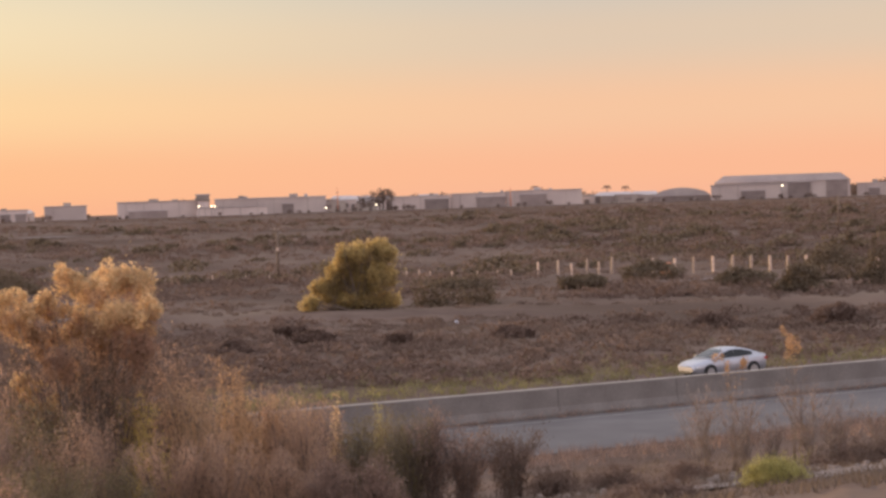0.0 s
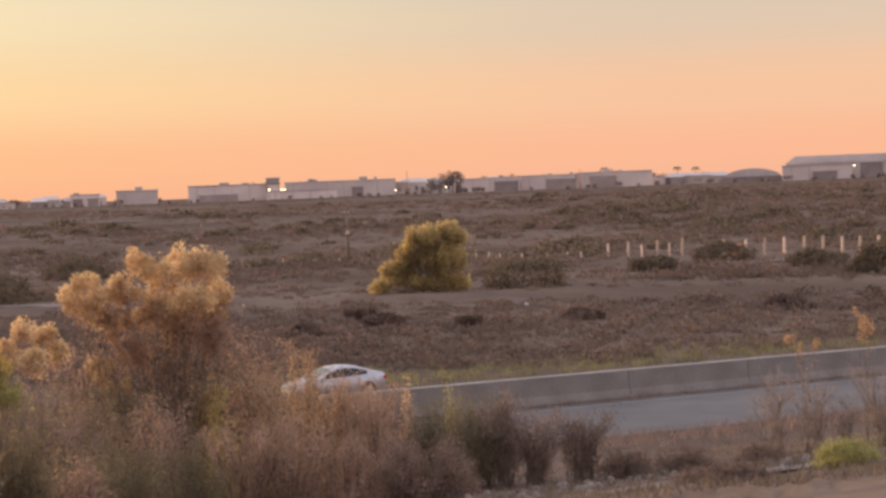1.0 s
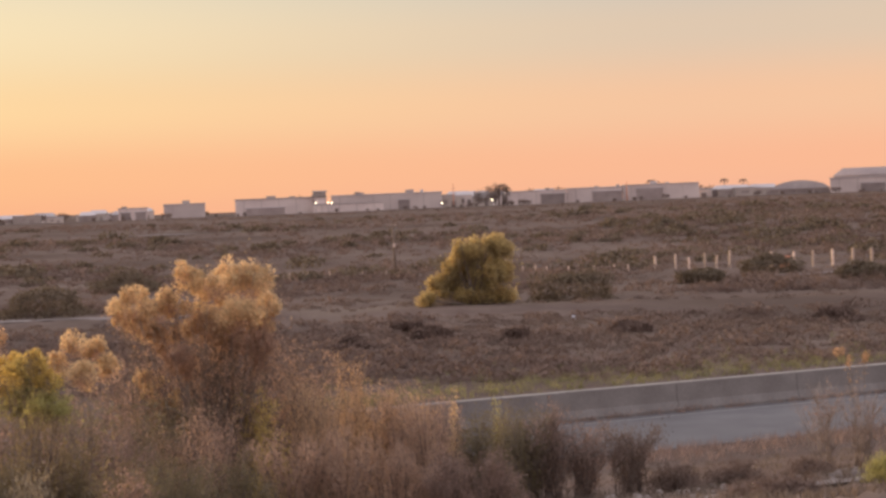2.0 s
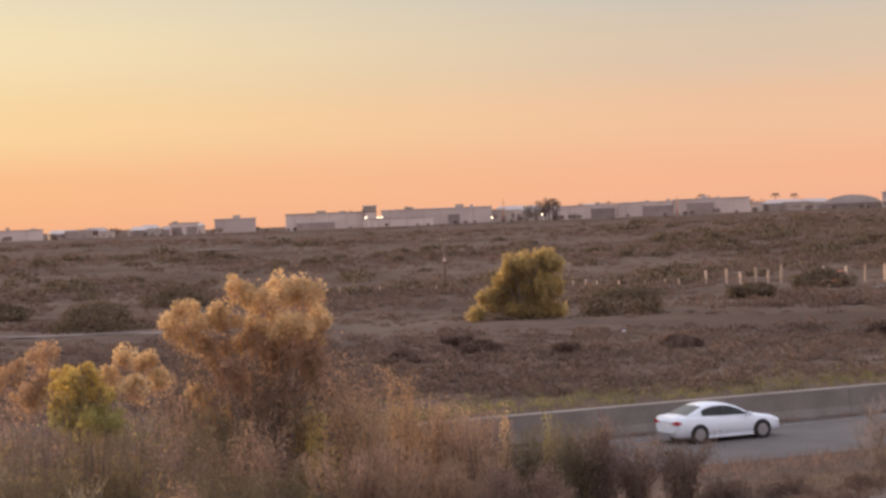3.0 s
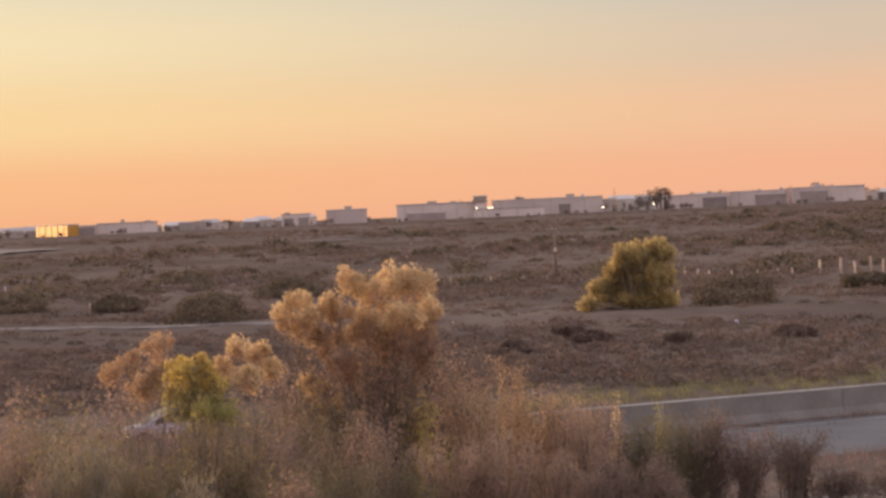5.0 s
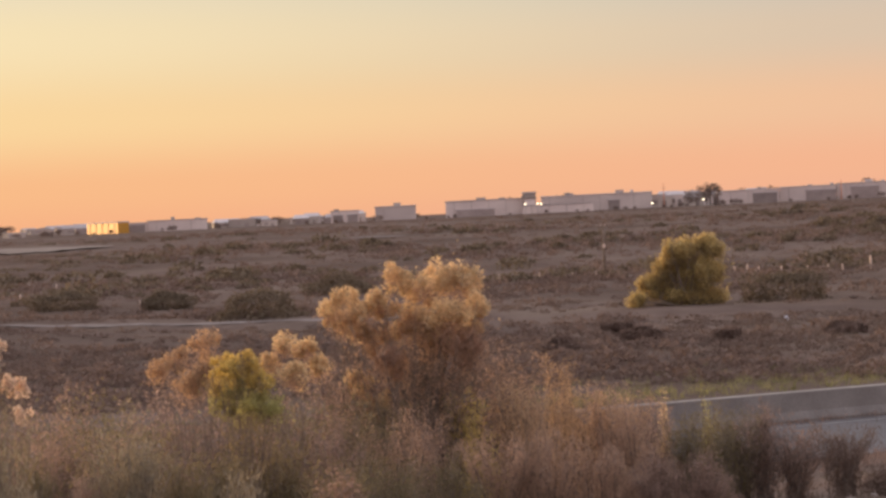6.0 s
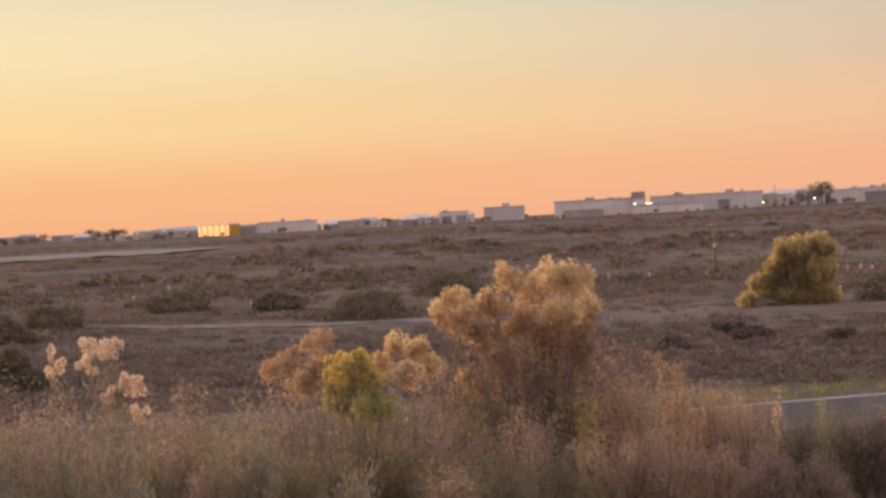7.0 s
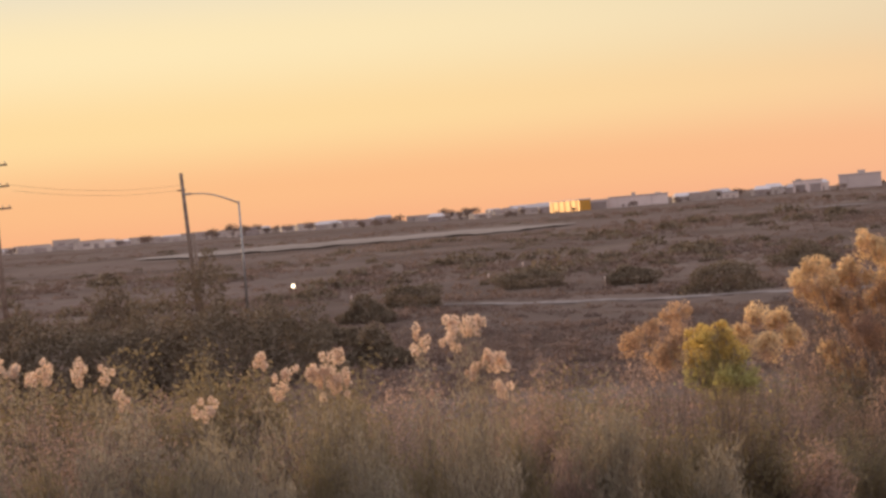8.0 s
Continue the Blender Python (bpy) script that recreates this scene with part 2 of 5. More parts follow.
def box(bm, lo, hi, bevel=0.0, rot=None):
    r = bmesh.ops.create_cube(bm, size=1.0)
    lo, hi = Vector(lo), Vector(hi)
    for v in r["verts"]:
        v.co = Vector((lo[k] + (v.co[k] + 0.5) * (hi[k] - lo[k]) for k in range(3)))
        if rot:
            v.co = rot @ v.co
    if bevel:
        bmesh.ops.bevel(bm, geom=list({e for v in r["verts"] for e in v.link_edges}), offset=bevel, segments=2, affect="EDGES")
    return bm


def boxed(lo, hi, bevel=0.0):
    return box(bmesh.new(), lo, hi, bevel)


def rods(paths, sides=4):
    """Tapered rods as one mesh; each path is a list of (point, radius)."""
    verts, faces = [], []
    for path in paths:
        first = len(verts)
        for k, (p, r) in enumerate(path):
            a, b = path[max(k - 1, 0)][0], path[min(k + 1, len(path) - 1)][0]
            way = (Vector(b) - Vector(a)).normalized()
            side = way.orthogonal().normalized()
            other = way.cross(side)
            for s in range(sides):
                w = 2 * math.pi * s / sides
                verts.append(Vector(p) + side * (r * math.cos(w)) + other * (r * math.sin(w)))
        for k in range(len(path) - 1):
            for s in range(sides):
                a, b = first + k * sides + s, first + k * sides + (s + 1) % sides
                faces.append((a, b, b + sides, a + sides))
        faces.append(tuple(first + s for s in reversed(range(sides))))
        faces.append(tuple(first + (len(path) - 1) * sides + s for s in range(sides)))
    return mesh_of("rods", verts, faces, True)


def leaves(points, length, width, rng, upright=0.0):
    """Small pointed leaves at the points, turned at random or standing upright."""
    n = len(points)
    way = rng.normal(size=(n, 3))
    way /= np.linalg.norm(way, axis=1)[:, None]
    way = way * (1 - upright) + np.array((0, 0, 1.0)) * upright
    way /= np.linalg.norm(way, axis=1)[:, None]
    side = np.cross(way, rng.normal(size=(n, 3)))
    side /= np.linalg.norm(side, axis=1)[:, None] + 1e-9
    ln = (length * rng.uniform(0.6, 1.4, n))[:, None]
    wd = (width * rng.uniform(0.6, 1.4, n))[:, None]
    p = np.asarray(points)
    return np.stack([p - way * ln / 2 - side * wd / 2, p - way * ln / 4 + side * wd / 2, p + way * ln / 2], 1)


# ---- lie of the land ----
ALONG = Vector((0.8777, 0.4792))   # the highway's direction
ACROSS = Vector((-0.4792, 0.8777))
NEAR_EDGE, WALL_AT, FAR_EDGE = 57.5, 67.2, 78.1


def smooth_step(a, b, x):
    t = np.clip((x - a) / (b - a), 0, 1)
    return t * t * (3 - 2 * t)


def track_line(x):
    """The y of the dirt track beyond the highway."""
    return np.interp(x, [-110, -76, -54, -36, -4, 14, 60], [175, 163, 153, 149, 144.5, 142, 144])


def land(x, y, rough=True):
    """The height of the ground."""
    x, y = np.asarray(x, float), np.asarray(y, float)
    v = x * ACROSS.x + y * ACROSS.y
    d = np.hypot(x, y)
    near = np.interp(v, [-400, 0, 8, 20, 30, 40, 50, 57, 85], [7.0, 7.1, 7.0, 4.95, 3.3, 1.75, 0.5, -0.05, -0.05])
    far = np.interp(d, [0, 95, 135, 139, 150, 220, 330, 600, 1000, 2000, 6000], [-0.05, -0.05, 0.25, 0.55, 0.6, 1.0, 2.4, 5.2, 7.0, 8.6, 9.0])
    t = smooth_step(80.5, 96, v)
    z = near * (1 - t) + far * t
    bank = smooth_step(-3.0, -0.6, y - track_line(x)) * (1 - smooth_step(3, 14, y - track_line(x)))
    z = z + 0.25 * bank * t * smooth_step(75, 110, v)
    if rough:
        amp = smooth_step(86, 130, v) * 0.09 + (1 - smooth_step(50, 56, v)) * 0.05
        z = z + amp * (np.sin(x * 0.31 + y * 0.17) * np.sin(y * 0.23 - x * 0.11) + 0.6 * np.sin(x * 0.83 + 1.3 + y * 0.41) * np.sin(y * 0.71 + 0.4))
    return z


def road_at(u, v, z=0.0):
    return Vector((ALONG.x * u + ACROSS.x * v, ALONG.y * u + ACROSS.y * v, z))


def by_angle(az, d):
    """The spot d metres off, az degrees to the left of straight ahead at the start."""
    a = radians(az)
    return -math.sin(a) * d, math.cos(a) * d


def top_height(az, d, el):
    x, y = by_angle(az, d)
    return EYE + d * math.tan(radians(el)) - float(land(x, y))


# ---- ground ----
def build_ground():
    az = np.concatenate([np.arange(-180, -22, 6.0), np.arange(-22, 46, 0.4), np.arange(46, 180, 6.0)])
    rad = np.concatenate([np.arange(1.5, 20, 2.0), np.arange(20, 175, 0.75), np.geomspace(175, 4800, 90)])
    a, r = np.meshgrid(np.radians(az), rad, indexing="ij")
    x, y = -np.sin(a) * r, np.cos(a) * r
    z = land(x, y)
    rng = np.random.default_rng(3)
    v = np.sum(np.stack([x, y], -1) * np.array(ACROSS), -1)
    off_road = (v < NEAR_EDGE - 1) | (v > FAR_EDGE + 1)
    z = z + rng.normal(size=z.shape) * 0.035 * off_road * (r < 180) * (r > 19)
    na, nr = a.shape
    verts = np.stack([x, y, z], -1).reshape(-1, 3).tolist() + [[0, 0, float(land(0, 0))]]
    faces = []
    for i in range(na):
        j = (i + 1) % na
        for k in range(nr - 1):
            faces.append((i * nr + k, i * nr + k + 1, j * nr + k + 1, j * nr + k))
        faces.append((na * nr, i * nr, j * nr))
    tagged(part("ground", mesh_of("ground", verts, faces, True), M_EARTH), "dry brown scrubland earth with thin grass", "ground", kind="structure")


def strip(name, u0, u1, v0, v1, z, mat, label, steps=60, thick=0.05):
    """A slab along the highway."""
    verts, faces = [], []
    for k in range(steps + 1):
        u = u0 + (u1 - u0) * k / steps
        for v, dz in ((v0, -thick), (v0, 0), (v1, 0), (v1, -thick)):
            verts.append(road_at(u, v, z + dz))
    for k in range(steps):
        for s in range(4):
            a, b = 4 * k + s, 4 * k + (s + 1) % 4
            faces.append((a, a + 4, b + 4, b))
    return tagged(part(name, mesh_of(name, verts, faces), mat), label, "road", kind="structure")


def build_highway():
    strip("road_1", -260, 420, NEAR_EDGE, WALL_AT - 0.1, 0.0, M_ASPHALT, "grey worn asphalt of the near carriageway")
    strip("road_2", -260, 420, WALL_AT + 0.72, FAR_EDGE, 0.0, M_ASPHALT, "grey worn asphalt of the far carriageway")
    for k, v in enumerate((WALL_AT - 1.2, WALL_AT + 2.0, FAR_EDGE - 0.6)):
        strip(f"trim_{k + 1}", -260, 420, v, v + 0.12, 0.008, M_LINE, "faded edge line painted on the asphalt", thick=0.004)


def build_barrier():
    """The concrete median wall, in cast lengths with a joint between them."""
    wall = thing("median_barrier", "long grey concrete median barrier between the carriageways", "barrier", kind="structure")
    length = 6.0

    def cast(name, prof, mat):
        verts = [(*(ALONG * u + ACROSS * v), z) for u in (0.012, length - 0.012) for v, z in prof]
        n = len(prof)
        faces = [(k, k + 1, n + k + 1, n + k) for k in range(n - 1)] + [tuple(range(n))[::-1], tuple(range(n, 2 * n))]
        me = mesh_of(name, verts, faces)
        me.materials.append(mat)
        return me

    body = cast("barrier_length", [(-0.10, 0.0), (-0.10, 0.10), (0.06, 0.42), (0.13, 1.15), (0.47, 1.15), (0.54, 0.42), (0.70, 0.10), (0.70, 0.0)], M_CONCRETE)
    # added strip in a lighter colour, for the light along the top
    lid = cast("coping", [(0.12, 1.152), (0.12, 1.18), (0.15, 1.205), (0.45, 1.205), (0.48, 1.18), (0.48, 1.152)], M_LIT_EDGE)
    for k in range(-16, 50):
        piece = part("barrier_length", body, None, wall, at=Matrix.Translation(road_at(k * length, WALL_AT, -0.004)))
        part("coping", lid, None, piece, "paler top strip standing for light on the barrier's edge")
    # sand and dead weeds blown against the foot
    rng = np.random.default_rng(5)
    pts = []
    for u in rng.uniform(-10, 120, 520):
        c = road_at(u, WALL_AT - 0.15 - abs(rng.normal()) * 0.15)
        s = rng.uniform(0.08, 0.3)
        pts.append(rng.normal(size=(22, 3)) * np.array((s, s, s * 0.45)) + np.array((c.x, c.y, s * 0.4)))
    tagged(part("weeds", facets("weeds", leaves(np.concatenate(pts), 0.14, 0.03, rng)), M_BROWN),
           "dead weeds and dirt along the barrier's foot", "weeds", kind="stuff")


# ---- cars ----
def car(name, label, paint, stations, glass, wheel_r, wheelbase, front_axle, width, rim_mat, lit, door_x, win_front, win_rear):
    """A car that faces +x, on z = 0. stations: x, floor, belt height, half width; glass: x, z of the cabin's line from
    the windscreen's foot over the roof to the rear window's foot; the side windows run from win_front to win_rear."""
    root = thing(name, label, "car")
    # body shell
    verts, faces = [], []
    for x, lo, belt, w in stations:
        ring = [(0.80 * w, lo), (0.96 * w, lo + 0.10), (w, lo + 0.45 * (belt - lo)), (0.985 * w, belt - 0.10), (0.90 * w, belt - 0.015), (0.55 * w, belt + 0.02)]
        verts += [(x, y, z) for y, z in ring] + [(x, -y, z) for y, z in reversed(ring)]
    n = 12
    for k in range(len(stations) - 1):
        for s in range(n):
            a, b = n * k + s, n * k + (s + 1) % n
            faces.append((a, b, b + n, a + n))
    faces += [tuple(range(n)), tuple(range(n * (len(stations) - 1), n * len(stations)))[::-1]]
    me = mesh_of("body", verts, faces, True)
    for face in list(me.polygons)[-2:]:
        face.use_smooth = False
    part("body", me, paint, root)
    # cabin: a painted shell with the panes set a little proud of it
    sx = [q[0] for q in stations]
    gx, gz = [q[0] for q in reversed(glass)], [q[1] for q in reversed(glass)]
    belt = lambda x: float(np.interp(x, sx, [q[2] for q in stations])) - 0.012
    roof_z = lambda x: max(float(np.interp(x, gx, gz)), belt(x) + 0.004)
    half = lambda x, z: float(np.interp(x, sx, [q[3] for q in stations])) * 0.93 - (z - 0.95) * 0.44
    xs = np.linspace(gx[0], gx[-1], 31)
    cv, cf = [], []
    for x in xs:
        t, b = roof_z(x), belt(x)
        ring = [(half(x, z), z) for z in (b - 0.03, (b + t) / 2, max(t - 0.05, b))] + [(half(x, t) - 0.07, t - 0.005)]
        cv += [(x, y, z) for y, z in ring] + [(x, 0, t + 0.02)] + [(x, -y, z) for y, z in reversed(ring)]
    for k in range(len(xs) - 1):
        for q in range(8):
            a = 9 * k + q
            cf.append((a, a + 1, a + 10, a + 9))
    part("cabin_shell", mesh_of("cabin_shell", cv, cf, True), paint, root)

    def pane(name, grid):
        rows, cols = len(grid), len(grid[0])
        part(name, mesh_of("pane", [p for row in grid for p in row],
                           [(r * cols + c, r * cols + c + 1, (r + 1) * cols + c + 1, (r + 1) * cols + c) for r in range(rows - 1) for c in range(cols - 1)], True),
             M_GLASS, root, "dark tinted car glass")

    for s in (1, -1):
        for x0, x1 in ((door_x + 0.03, win_front), (win_rear, door_x - 0.03)):
            grid = []
            for x in np.linspace(x0, x1, 11):
                lo, hi = belt(x) + 0.035, max(roof_z(x) - 0.085, belt(x) + 0.045)
                grid.append([(x, s * (half(x, z) + 0.012), z) for z in np.linspace(lo, hi, 4)])
            pane("side_window", grid)
        strip_ = [[(x, s * (half(x, z) + 0.013), z) for z in np.linspace(belt(x) + 0.035, roof_z(x) - 0.085, 4)] for x in (door_x - 0.028, door_x + 0.028)]
        part("door_pillar", mesh_of("door_pillar", strip_[0] + strip_[1], [(k, k + 1, k + 5, k + 4) for k in range(3)]), M_TRIM, root)

    def over(name, x0, x1):
        grid = []
        for x in np.linspace(x0, x1, 9):
            t = roof_z(x)
            w = half(x, t) - 0.10
            grid.append([(x, y, t + 0.034 - 0.025 * abs(y) / (w + 0.03)) for y in np.linspace(-w, w, 9)])
        pane(name, grid)

    peak = max(gz)
    fore = [x for x in xs if x > 0 and roof_z(x) < peak - 0.07]
    aft = [x for x in xs if x < 0 and roof_z(x) < peak - 0.09]
    over("windscreen", fore[0], fore[-1] - 0.06)
    over("rear_window", aft[0] + 0.08, aft[-1])
    if lit:
        over("roof_glass", aft[-1] + 0.1, fore[0] - 0.1)
    first = glass[0]
    for s in (1, -1):
        part("mirror", boxed((first[0] - 0.42, s * width / 2 - 0.02 + s * 0.06, first[1] + 0.0), (first[0] - 0.28, s * width / 2 + 0.02 + s * 0.16, first[1] + 0.13), 0.02), paint, root)
        fx, rx = stations[-1][0], stations[0][0]
        fb, rb = stations[-2][2], stations[1][2]
        part("headlight", boxed((fx - 0.36, s * (width / 2 - 0.20) - 0.12, fb - 0.17), (fx - 0.10, s * (width / 2 - 0.20) + 0.11, fb - 0.07), 0.03), M_LAMP if lit else M_LAMP_OFF, root, "lit headlight" if lit else "clear headlight")
        part("taillight", boxed((rx - 0.015, s * (width / 2 - 0.26) - 0.2, rb - 0.26), (rx + 0.26, s * (width / 2 - 0.26) + 0.2, rb - 0.12), 0.03), M_TAIL, root, "red taillight")
        if lit:
            part("fog_light", boxed((fx - 0.16, s * (width / 2 - 0.22) - 0.09, 0.36), (fx - 0.0, s * (width / 2 - 0.22) + 0.09, 0.44), 0.02), M_LAMP, root, "lit fog light")
        part("sill", boxed((front_axle - wheelbase + 0.36, s * (width / 2 - 0.05) - 0.04, 0.17), (front_axle - 0.36, s * (width / 2 - 0.05) + 0.04, 0.27), 0.015), M_TRIM if lit else paint, root)
        for ax in (front_axle, front_axle - wheelbase):
            # black disc on the closed body, for the shade inside the wheel well
            arch = bmesh.new()
            bmesh.ops.create_cone(arch, cap_ends=True, segments=28, radius1=wheel_r + 0.055, radius2=wheel_r + 0.055, depth=0.05)
            part("wheel_arch", arch, M_TRIM, root, "black disc standing for the shaded wheel opening", at=pose(ax, s * (width / 2 - 0.012), wheel_r + 0.01, 90))
            wheel = new("wheel")
            wheel.parent = root
            wheel.matrix_local = pose(ax, s * (width / 2 - 0.07), wheel_r, 90)
            tyre = bmesh.new()
            bmesh.ops.create_cone(tyre, cap_ends=True, segments=28, radius1=wheel_r, radius2=wheel_r, depth=0.21)
            bmesh.ops.bevel(tyre, geom=[e for e in tyre.edges if not e.is_contiguous or e.calc_face_angle(0) > 1], offset=0.03, segments=2, affect="EDGES")
            part("tyre", tyre, M_TYRE, wheel)
            rim = bmesh.new()
            bmesh.ops.create_cone(rim, cap_ends=True, segments=24, radius1=wheel_r * 0.68, radius2=wheel_r * 0.68, depth=0.215)
            for q in range(5):
                box(rim, (0.04, -0.028, -0.118), (wheel_r * 0.66, 0.028, 0.118), 0, Matrix.Rotation(q * 2 * math.pi / 5, 3, "Z"))
            part("rim", rim, rim_mat, wheel)
    fx = stations[-1][0]
    part("grille", boxed((fx - 0.10, -width * 0.26, 0.28), (fx + 0.012, width * 0.26, 0.40), 0.02), M_TRIM, root, "black lower grille")
    part("number_plate", boxed((stations[0][0] - 0.02, -0.16, 0.62), (stations[0][0] + 0.02, 0.16, 0.74), 0.004), M_LAMP_OFF, root)
    return root


def sedan(name, label, paint):
    st = [(-2.36, 0.42, 0.84, 0.70), (-2.30, 0.26, 1.00, 0.82), (-2.1, 0.22, 1.045, 0.88), (-1.6, 0.20, 1.03, 0.92), (-0.4, 0.18, 0.975, 0.925),
          (0.7, 0.18, 0.95, 0.925), (1.1, 0.18, 0.935, 0.915), (1.6, 0.19, 0.88, 0.90), (2.05, 0.20, 0.80, 0.85), (2.28, 0.24, 0.72, 0.76), (2.37, 0.34, 0.60, 0.66)]
    gl = [(1.08, 0.94), (0.75, 1.12), (0.40, 1.295), (0.12, 1.395), (-0.2, 1.445), (-0.6, 1.445), (-0.95, 1.40), (-1.3, 1.285), (-1.65, 1.13), (-1.9, 1.03)]
    return car(name, label, paint, st, gl, 0.335, 2.80, 1.42, 1.84, M_RIM, False, -0.22, 0.82, -1.22)


def compact(name, label, paint):
    st = [(-2.20, 0.40, 0.86, 0.68), (-2.14, 0.26, 1.02, 0.80), (-1.9, 0.22, 1.06, 0.87), (-1.3, 0.19, 1.01, 0.90), (-0.4, 0.18, 0.955, 0.90),
          (0.7, 0.18, 0.93, 0.90), (1.1, 0.18, 0.91, 0.89), (1.5, 0.19, 0.85, 0.87), (1.92, 0.20, 0.77, 0.81), (2.12, 0.24, 0.69, 0.72), (2.20, 0.34, 0.57, 0.62)]
    gl = [(1.18, 0.92), (0.80, 1.12), (0.42, 1.30), (0.1, 1.39), (-0.25, 1.42), (-0.65, 1.405), (-1.05, 1.33), (-1.45, 1.20), (-1.95, 1.05)]
    return car(name, label, paint, st, gl, 0.325, 2.62, 1.34, 1.80, M_RIM, False, -0.18, 0.9, -1.28)


def crossover(name, label, paint):
    st = [(-2.24, 0.48, 0.90, 0.72), (-2.18, 0.32, 1.12, 0.84), (-1.95, 0.26, 1.17, 0.90), (-1.35, 0.24, 1.12, 0.95), (-0.4, 0.22, 1.06, 0.95),
          (0.75, 0.22, 1.02, 0.95), (1.2, 0.22, 0.99, 0.94), (1.6, 0.23, 0.92, 0.91), (1.98, 0.24, 0.84, 0.85), (2.18, 0.28, 0.74, 0.75), (2.24, 0.38, 0.62, 0.64)]
    gl = [(1.38, 0.98), (1.0, 1.20), (0.6, 1.42), (0.25, 1.555), (-0.15, 1.62), (-0.6, 1.625), (-1.05, 1.56), (-1.5, 1.42), (-1.85, 1.28), (-2.1, 1.18)]
    return car(name, label, paint, st, gl, 0.365, 2.74, 1.36, 1.92, M_RIM_DARK, True, -0.3, 1.08, -1.72)


def build_cars():
    return (compact("silver_sedan", "silver four-door sedan driving on the far carriageway", M_SILVER),
            sedan("white_sedan", "white four-door sedan driving on the near carriageway", M_WHITE),
            crossover("silver_crossover", "mauve-silver electric crossover, headlights on, far carriageway", M_LILAC))


def motions():
    heading = math.degrees(math.atan2(ALONG.y, ALONG.x))

    def drive(thing_, u_at, speed, t_at, v, turned):
        rows = []
        for k in range(9):
            p = road_at(u_at + speed * (k - t_at), v, 0.012)
            rows.append((float(k), pose(p.x, p.y, p.z, 0, 0, heading + turned)))
        walk(thing_, rows)

    drive(silver_car, 57.4, -24.7, 0.0, 76.6, 180)
    drive(white_car, 39.4, 26.2, 3.0, 63.9, 0)
    drive(lilac_car, 55.55, -24.45, 3.4, 76.7, 180)


# ---- plants ----
def bezier(a, b, c, s):
    s = s[:, None]
    return a * (1 - s) ** 2 + 2 * b * s * (1 - s) + c * s ** 2


def shrub(label, az, d, el, wide, seed, stems=40, foliage=None, per=70, start=0.3, leaf=(0.08, 0.024), jitter=0.09, upright=0.4,
          form="column", heads=0, head_r=0.17, head_mat=None, tips=None, name="shrub", group="roadside shrubs", thick=0.011, twigs=2, bark=None):
    """A shrub of many stems from one base, with fine leaves along them, and seed heads or lit tips at the top."""
    rng = np.random.default_rng(seed)
    x0, y0 = by_angle(az, d)
    h = top_height(az, d, el)
    root = thing(name, label, "shrub", Matrix.Translation((x0, y0, float(land(x0, y0)) - 0.05)), group)
    base = np.stack([rng.normal(size=stems) * wide * 0.09, rng.normal(size=stems) * wide * 0.09, np.zeros(stems)], 1)
    rho, phi = np.sqrt(rng.uniform(0, 1, stems)) * wide / 2, rng.uniform(0, 2 * math.pi, stems)
    k = rho / (wide / 2)
    top = {"column": rng.uniform(0.62, 1.0, stems), "dome": np.sqrt(np.maximum(1 - k ** 2, 0.05)) * rng.uniform(0.75, 1.0, stems),
           "vase": rng.uniform(0.7, 1.0, stems) * (0.8 + 0.2 * k), "cone": (1 - 0.7 * k) * rng.uniform(0.8, 1.0, stems)}[form]
    top[0] = 1.0
    tip = np.stack([rho * np.cos(phi), rho * np.sin(phi), h * top], 1)
    bend = base * 0.5 + tip * 0.5
    bend[:, 2] = tip[:, 2] * rng.uniform(0.45, 0.75, stems)
    bend[:, :2] = base[:, :2] + (tip[:, :2] - base[:, :2]) * (0.2 if form == "vase" else 0.55)
    paths = []
    for i in range(stems):
        s = np.linspace(0, 1, 5)
        p = bezier(base[i], bend[i], tip[i], s)
        paths.append([(p[q], thick * (1 - 0.75 * s[q])) for q in range(5)])
        for _ in range(twigs):
            q = rng.integers(1, 4)
            e = p[q] + (p[q + 1] - p[q]) * rng.uniform(0.6, 1.6) + rng.normal(size=3) * 0.08 * h
            e[2] = max(e[2], p[q][2])
            paths.append([(p[q], thick * 0.5), (e, thick * 0.2)])
    part("stemwork", rods(paths, 3), bark or M_BARK, root, "thin grey stems" if bark else "thin brown stems")
    if per:
        n = stems * per
        pick = np.repeat(np.arange(stems), per)
        s = start + (1 - start) * rng.uniform(0, 1, n) ** 0.8
        pts = bezier(base[pick], bend[pick], tip[pick], s) + rng.normal(size=(n, 3)) * jitter
        pts[:, 2] = np.maximum(pts[:, 2], 0.03)
        if tips:  # the upper leaves are of another colour
            high = pts[:, 2] > h * (0.68 + 0.08 * rng.normal(size=n))
            part("crown", facets("crown", leaves(pts[high], leaf[0], leaf[1], rng, upright)), tips, root, "golden upper leaves")
            pts = pts[~high]
        part("foliage", facets("foliage", leaves(pts, leaf[0], leaf[1], rng, upright)), foliage, root)
    for i in np.argsort(-tip[:, 2])[:heads]:
        c = tip[i] + rng.normal(size=3) * np.array((0.06, 0.06, 0.02)) * wide
        c[2] = min(c[2], h - head_r * 0.4)
        for _ in range(rng.integers(5, 10)):
            n = 60
            u = rng.normal(size=(n, 3))
            u *= (rng.uniform(0.4, 1, n) ** 0.5 / np.linalg.norm(u, axis=1))[:, None]
            o = rng.normal(size=3) * np.array((0.6, 0.6, 0.75)) * head_r
            lump = c + o + u * head_r * rng.uniform(0.45, 0.75) * np.array((0.85, 0.85, 1.15))
